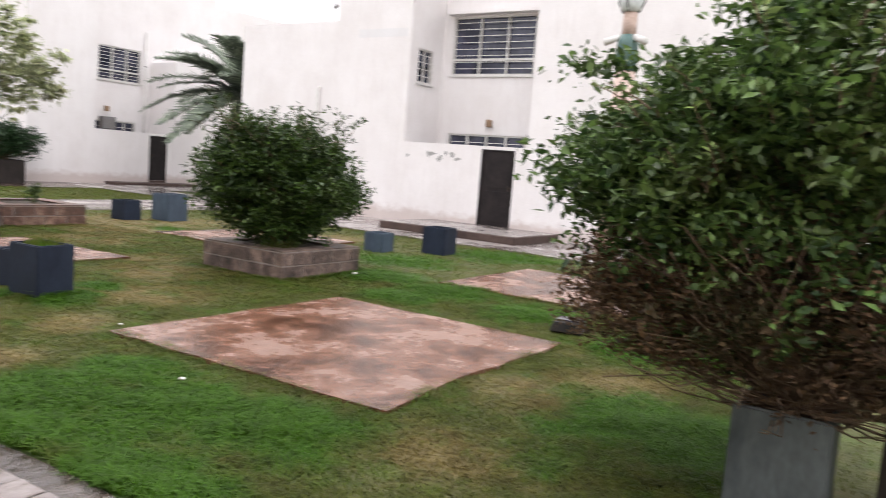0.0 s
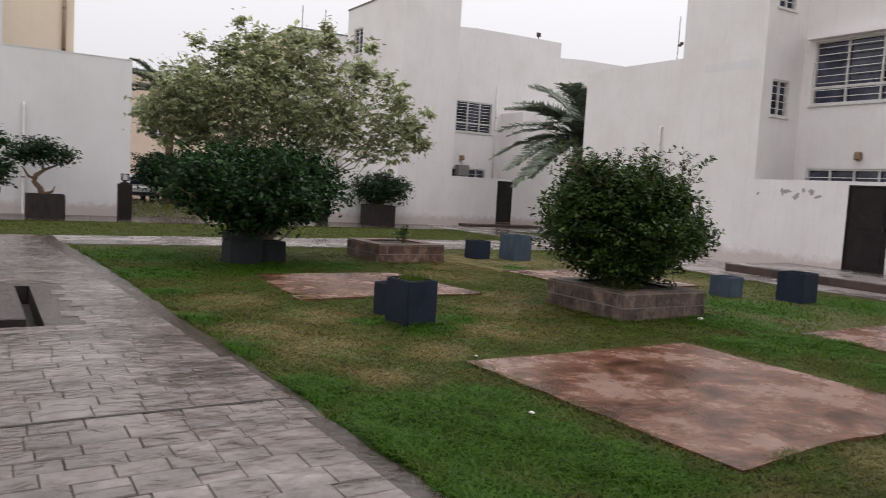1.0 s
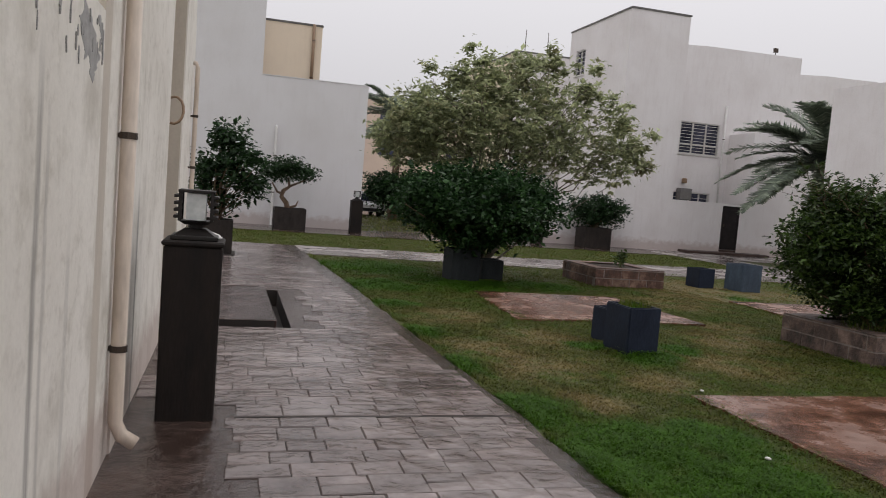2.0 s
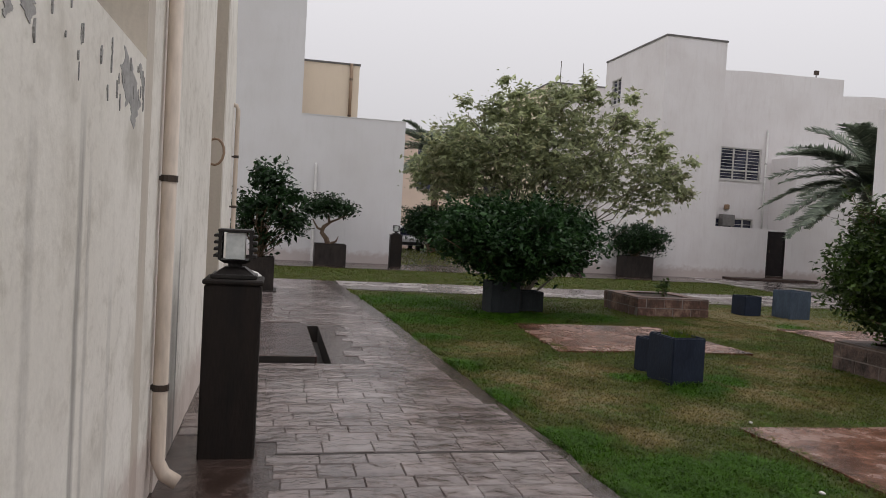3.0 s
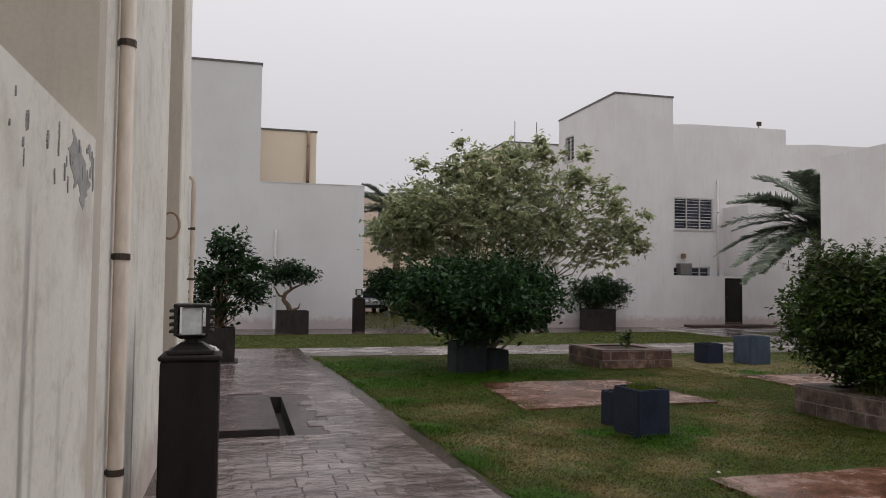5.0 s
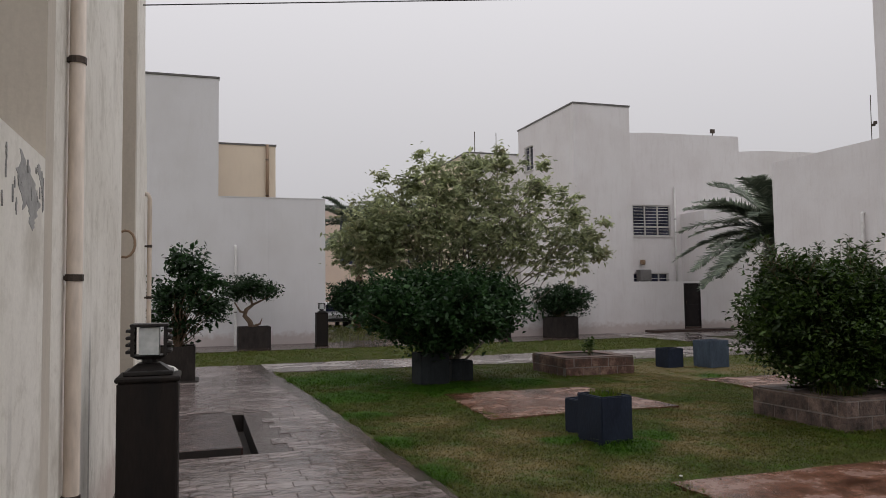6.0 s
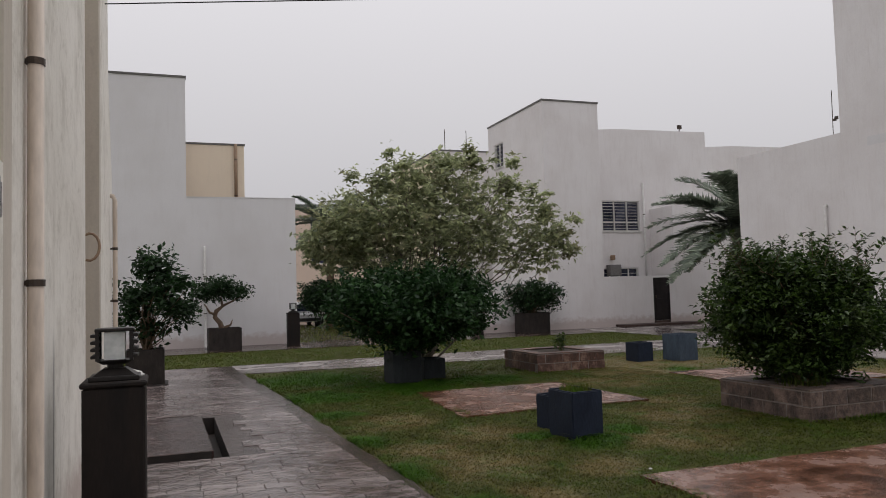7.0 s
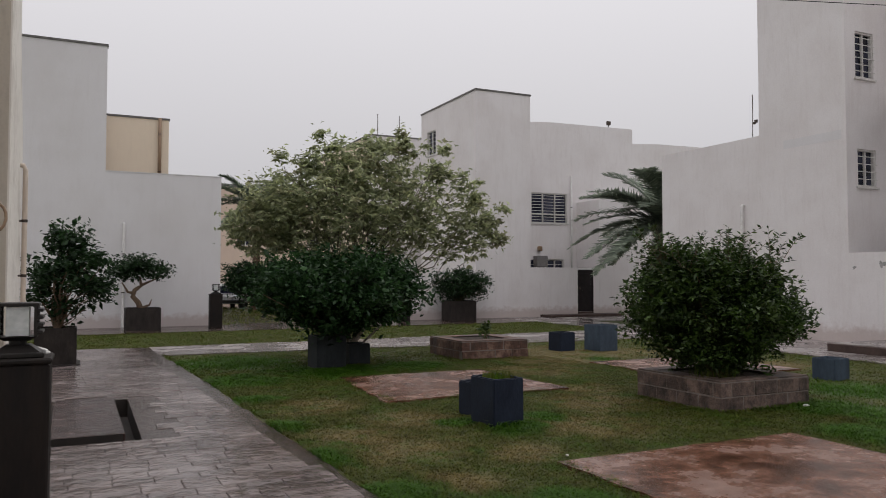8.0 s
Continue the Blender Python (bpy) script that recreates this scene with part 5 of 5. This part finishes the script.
tube(bm, [(2.18, 26.1, 0.72), (2.45, 26.1, 0.82), (2.52, 26.1, 1.0)], [0.05, 0.035, 0.012], 6)
tube(bm, [(2.18, 26.1, 1.45), (2.5, 26.1, 1.6), (2.8, 26.1, 1.75)], [0.045, 0.03, 0.012], 6)
part("trunk", bm, M_BARK, bon, "", True)
c, pts = crown_points([(2.05, 26.1, 2.05, 0.7, 0.6, 0.42, 3), (2.7, 26.1, 1.95, 0.42, 0.45, 0.3, 1), (1.6, 26.1, 1.85, 0.4, 0.4, 0.32, 1)], 280, 16, 0.09, 47, 0.5)
cr = new("crown", leaf_mesh("crown", pts - np.array((2.2, 26.1, 0.65)), 0.1, 48, M_LEAF_SHADE))
cr.parent = bon
plant("weed", (8.5, 14.6, 0.28), "small weed growing in the red-brown bed", "plant", [(8.5, 14.6, 0.55, 0.14, 0.14, 0.2, 1)], 30, 6, 0.04, 0.07, M_LEAF_BUSH, M_BARK, 49, 8, 0.008)
for k, (x, y, z, n) in enumerate(((8.1, 7.6, 0.35, 120), (9.0, 8.3, 0.35, 120))):
    tuft((x, y, z), 0.3, n, 0.16, "weeds growing in the block bed", 60 + k)


def palm(at, crown_z, fronds, length, label, seed):
    x, y = at
    p = thing("palm_tree", (x, y, 0), label, "tree")
    pts = [(x, y, crown_z * f) for f in (0, 0.25, 0.5, 0.75, 1)]
    part("trunk", tube(bmesh.new(), pts, [0.26, 0.22, 0.2, 0.2, 0.24], 12), M_BARK, p, "", True)
    rng = random.Random(seed)
    for k in range(fronds):
        a = 2 * math.pi * (k * 0.382 + rng.uniform(-0.03, 0.03))
        lift = rng.uniform(-0.15, 1.25)
        L = length * rng.uniform(0.8, 1.1)
        d = Vector((math.cos(a), math.sin(a), 0))
        spine = []
        for s in range(11):
            f = s / 10
            out = L * (f - 0.12 * f * f * (1 - lift)) * math.cos(lift * 0.75)
            up = L * (math.sin(lift) * f - 0.42 * f * f)
            spine.append(Vector((x, y, crown_z)) + d * out + Vector((0, 0, up)))
        bm = tube(bmesh.new(), spine, [0.03 * (1 - 0.85 * s / 10) for s in range(11)], 4, False)
        for s in range(8, 118):
            f = s / 118
            i = min(int(f * 10), 9)
            q = spine[i].lerp(spine[i + 1], f * 10 - i)
            t = (spine[i + 1] - spine[i]).normalized()
            w = t.cross(Vector((0, 0, 1))).normalized()
            l = L * 0.145 * math.sin(math.pi * min(1, 0.2 + 0.78 * f)) ** 0.5 + 0.04
            for sg in (-1, 1):
                e = q + (w * sg * 0.85 + t * 0.6 + Vector((0, 0, 0.3 - 0.5 * rng.random()))).normalized() * l * rng.uniform(0.8, 1.1)
                n_ = t * 0.028
                c_ = q.lerp(e, 0.5)
                bm.faces.new([bm.verts.new(k_) for k_ in (q - n_, q + n_, c_ + n_ * 1.1, e, c_ - n_ * 1.1)])
        part("frond", bm, M_PALM, p)
    return p


palm((21.1, 22.6), 3.75, 66, 4.2, "green date palm beside the white houses", 5)
palm((8.9, 41.0), 5.45, 38, 3.3, "date palm standing behind the alley", 6)

# ---- beyond the alley ----
plant("hedge", (8.4, 39, 0), "dark hedge overhanging parked cars beyond the alley", "hedge", [(7.9, 39, 1.6, 1.1, 0.8, 0.95, 1), (9.4, 39, 1.55, 1.4, 0.8, 0.95, 1.2)], 480, 22, 0.16, 0.16, M_LEAF_SHADE, M_BARK, 50, 20, 0.04, 0.4)
pk = thing("apartment_block", (14, 66, 0), "distant pink plastered building beyond the alley", "building")
part("wall", wall_panel("y", 64, 0.3, 4, 30, 0, 9.3, [(a, a + 1.4, z, z + 1.3) for a in (6, 9, 12, 15, 18) for z in (1.2, 4.4, 7.0)]), M_PINK, pk)
for a in (6, 9, 12, 15, 18):
    for z in (1.2, 4.4, 7.0):
        w = part("window", boxes((a, a + 1.4, 64.15, 64.2, z, z + 1.3)), M_GLASS, pk)
        part("window_frame", boxes((a, a + 1.4, 64.05, 64.14, z, z + 0.08), (a + 0.66, a + 0.74, 64.05, 64.14, z + 0.08, z + 1.3)), M_FRAME, w)
part("roof", boxes((3.9, 30.1, 63.9, 74, 9.3, 9.5)), M_COPING, pk)
part("wall", wall_panel("x", 4, 0.3, 64.3, 74, 0, 9.3), M_PINK, pk)


def parked_car(x, y, label):
    c = thing("car", (x, y, 0), label, "car", "parked cars")
    bm = bmesh.new()
    box(bm, x - 0.85, x + 0.85, y - 2.1, y + 2.1, 0.3, 0.78, bev=0.1)
    box(bm, x - 0.75, x + 0.75, y - 1.2, y + 1.4, 0.78, 1.38, bev=0.08, taper=0.82)
    part("body", bm, M_CAR, c)
    part("windscreen", boxes((x - 0.58, x + 0.58, y - 1.19, y - 1.12, 0.86, 1.24)), M_GLASS, c)
    part("bumper", boxes((x - 0.8, x + 0.8, y - 2.14, y - 2.08, 0.34, 0.5), bev=0.02), M_TYRE, c)
    for dx in (-0.74, 0.74):
        for dy in (-1.3, 1.3):
            part("wheel", tube(bmesh.new(), [(x + dx - 0.1, y + dy, 0.31), (x + dx + 0.1, y + dy, 0.31)], 0.31, 16), M_TYRE, c)
    for dx in (-0.6, 0.6):
        part("headlight", boxes((x + dx - 0.14, x + dx + 0.14, y - 2.13, y - 2.08, 0.56, 0.68), bev=0.02), M_OPAL, c)
    return c


parked_car(7.6, 43.5, "white car parked beyond the alley")
parked_car(9.9, 44, "white car parked beside another beyond the hedge")

# ---- litter ----
for k, (x, y, s) in enumerate(((9.05, 6.95, 0.04), (4.0, 4.3, 0.022), (4.65, 6.0, 0.018))):
    bm = bmesh.new()
    bmesh.ops.create_icosphere(bm, subdivisions=2, radius=s)
    for v in bm.verts:
        v.co = Vector((x + v.co.x * (1 + 0.5 * noise.noise(v.co * 40)), y + v.co.y, 0.035 + v.co.z * 0.5))
    solo("litter", bm, M_FRAME, "scrap of white litter on the grass", "litter")


# ---- grass ----
def keep_out(x, y):
    o = (x < np.interp(y, EDGE_Y, EDGE_X) + 0.03 + 0.03 * np.sin(7 * y) * np.sin(2.3 * y)) & (y < 19.65)
    for a, b, c, d in ((4.53, 7.37, 2.99, 5.78), (4.42, 7.08, 9.7, 12.18), (9.6, 12.3, 3.05, 5.75), (9.65, 12.35, 9.8, 12.3), (7.76, 9.42, 7.14, 8.8), (7.55, 9.2, 13.92, 15.58),
                       (4.72, 5.26, 7.58, 8.14), (14.75, 40, -9, 17), (2.2, 16.3, 17.25, 19.65), (16.2, 40, 17, 24), (-9, 40, 24.6, 28)):
        o |= (x > a) & (x < b) & (y > c) & (y < d)
    return o


def lawn_grass(count, xr, yr, near_bias, h, seed, label):
    rng = np.random.default_rng(seed)
    x, y = xr[0] + rng.random(count) * (xr[1] - xr[0]), yr[0] + rng.random(count) ** near_bias * (yr[1] - yr[0])
    # thin, short turf in the dry patches, tall soft tufts in the lush ones
    def field(spots):
        f = np.zeros(len(x))
        for px, py, pr in spots:
            d = np.hypot(x - px, y - py) / pr
            f = np.maximum(f, np.clip((1.35 - d) / 1.2, 0, 1))
        return f

    wave = 0.12 * (np.sin(5.3 * x + 1.7 * y) + np.sin(4.1 * y - 3.7 * x + 2) + np.sin(11 * x + 3) * np.sin(9 * y))
    lush = np.clip(0.5 + wave + 0.6 * field(LUSH) - 0.45 * field(DRY), 0.05, 1.3)
    ok = ~keep_out(x, y) & (rng.random(count) < (0.5 + 0.6 * lush))
    x, y, lush = x[ok], y[ok], lush[ok]
    n = len(x)
    edge = keep_out(x + 0.12, y) | keep_out(x - 0.12, y) | keep_out(x, y + 0.12) | keep_out(x, y - 0.12)
    L = h * (0.45 + 0.8 * rng.random(n)) * (0.45 + 0.7 * lush.clip(0, 1.2) + 1.1 * (lush - 0.75).clip(0, 0.6)) * np.where(edge, 1.45, 1.0)
    b = rng.random(n) * 2 * math.pi
    base = np.stack([x, y, np.full(n, -0.004)], 1)
    dirn = np.stack([np.cos(b), np.sin(b), np.zeros(n)], 1)
    side_ = np.stack([-np.sin(b), np.cos(b), np.zeros(n)], 1) * (0.0026 + 0.0022 * rng.random(n) + 0.00032 * y.clip(0, 25))[:, None]
    lean = dirn * (L * (0.6 + 1.3 * rng.random(n)))[:, None]
    mid = base + lean * 0.35 + np.array([0, 0, 1.0]) * (L * 0.65)[:, None]
    tip = base + lean + np.array([0, 0, 1.0]) * (L * 0.75)[:, None]
    v = np.stack([base - side_, base + side_, mid + side_ * 0.75, mid - side_ * 0.75, tip], 1).reshape(-1, 3)
    k = np.arange(n)[:, None] * 5
    f = np.concatenate([k + [[0, 1, 2]], k + [[0, 2, 3]], k + [[3, 2, 4]]], 1).reshape(-1, 3)
    return tagged(new("grass", raw_mesh("grass", v, f, M_BLADE)), label, "grass", kind="stuff")


lawn_grass(480000, (2.2, 9.6), (0.6, 14.0), 1.7, 0.042, 71, "short patchy green lawn grass")
lawn_grass(230000, (2.0, 14.8), (-3.0, 17.6), 1.0, 0.044, 72, "lawn grass with dry straw patches")
lawn_grass(70000, (-3.0, 16.4), (19.6, 24.7), 1.0, 0.055, 73, "green grass strip behind the footpath")
lawn_grass(14000, (4.8, 14.0), (27.8, 44), 1.0, 0.14, 74, "grass beside the alley")


# ---- stone pieces of the path, last ----
def tile_bm(w, d, h, rng, at=(0, 0), bm=None):
    bm = bm or bmesh.new()
    x, y = at
    g, c = 0.001, 0.006
    gy = 0.005
    j = [rng.uniform(-0.003, 0.003) for _ in range(4)]
    cs = ((-1, -1), (1, -1), (1, 1), (-1, 1))
    lo = [bm.verts.new((x + sx * (w / 2 - g), y + sy * (d / 2 - gy), 0)) for sx, sy in cs]
    md = [bm.verts.new((x + sx * (w / 2 - g), y + sy * (d / 2 - gy), h - 0.007)) for sx, sy in cs]
    hi = [bm.verts.new((x + sx * (w / 2 - g - c), y + sy * (d / 2 - gy - c), h + j[k])) for k, (sx, sy) in enumerate(cs)]
    for k in range(4):
        q = (k + 1) % 4
        bm.faces.new((lo[k], lo[q], md[q], md[k])).material_index = 1
        bm.faces.new((md[k], md[q], hi[q], hi[k]))
    bm.faces.new(hi)
    return bm


def lay_tiles():
    """Irregular stamped stones in wavering courses, left out round the pit, along the wall's foot and at the lawn's border."""
    rng = random.Random(77)
    shapes = {}
    rest = bmesh.new()
    singles = 0
    y = 1.4
    while y < 19.3:
        td = rng.choice((0.2, 0.26, 0.32))
        if 5.28 < y + td < 5.28 + 0.25:
            td = max(0.12, round(5.28 - y, 2)) if y < 5.28 else td
        x = -0.16 - rng.uniform(0, 0.2)
        right = path_edge(y) - (0.17 if y < 4.8 else 0.07 if y < 6.5 else 0.16 + 0.018 * (y - 6.5))
        while x < right - 0.1:
            w = min(rng.choice((0.24, 0.28, 0.32, 0.36)), right - x)
            if right - x - w < 0.12:
                w = right - x
            w = round(w, 2)
            halves = (0, 1) if td > 0.25 and w < 0.3 and rng.random() < 0.5 else (0,)
            for h_ in halves:
                d = round(td / len(halves), 2)
                cx, cy = x + w / 2, y + d * (h_ + 0.5)
                skip = w < 0.1 or cx < -0.1 or (PIT[0] - 0.5 < cx < PIT[1] + 0.3 and PIT[2] - 0.08 < cy < PIT[3] + 0.3) or (cy < 5.3 and cx < 0.5) or (cy < 5.75 and cx < 0.45)
                if skip:
                    continue
                if 3.0 < y < 13.5 and singles < 300:
                    key = (w, d, rng.randrange(2))
                    if key not in shapes:
                        shapes[key] = mesh_of("tile", tile_bm(w, d, 0.02, rng), M_TILE)
                        shapes[key].materials.append(M_JOINT)
                    t = new("tile", shapes[key])
                    t.location = (cx, cy, 0.0095 + rng.uniform(-0.002, 0.002))
                    t.rotation_euler.z = rng.uniform(-0.016, 0.016)
                    t.parent = PATHWAY
                    singles += 1
                else:
                    tile_bm(w, d, 0.02, rng, (cx, cy), rest)
            x += w
        y += td
        if abs(y - 5.28) < 0.06:
            part("joint", boxes((0.5, right, y + 0.012, y + 0.034, 0.0195, 0.0265)), M_PIT, PATHWAY, "dark straight joint across the path")
            y += 0.05
    bmesh.ops.translate(rest, verts=rest.verts, vec=(0, 0, 0.0095))
    part("paving_rest", rest, M_TILE, PATHWAY, "", kind="stuff").data.materials.append(M_JOINT)


lay_tiles()
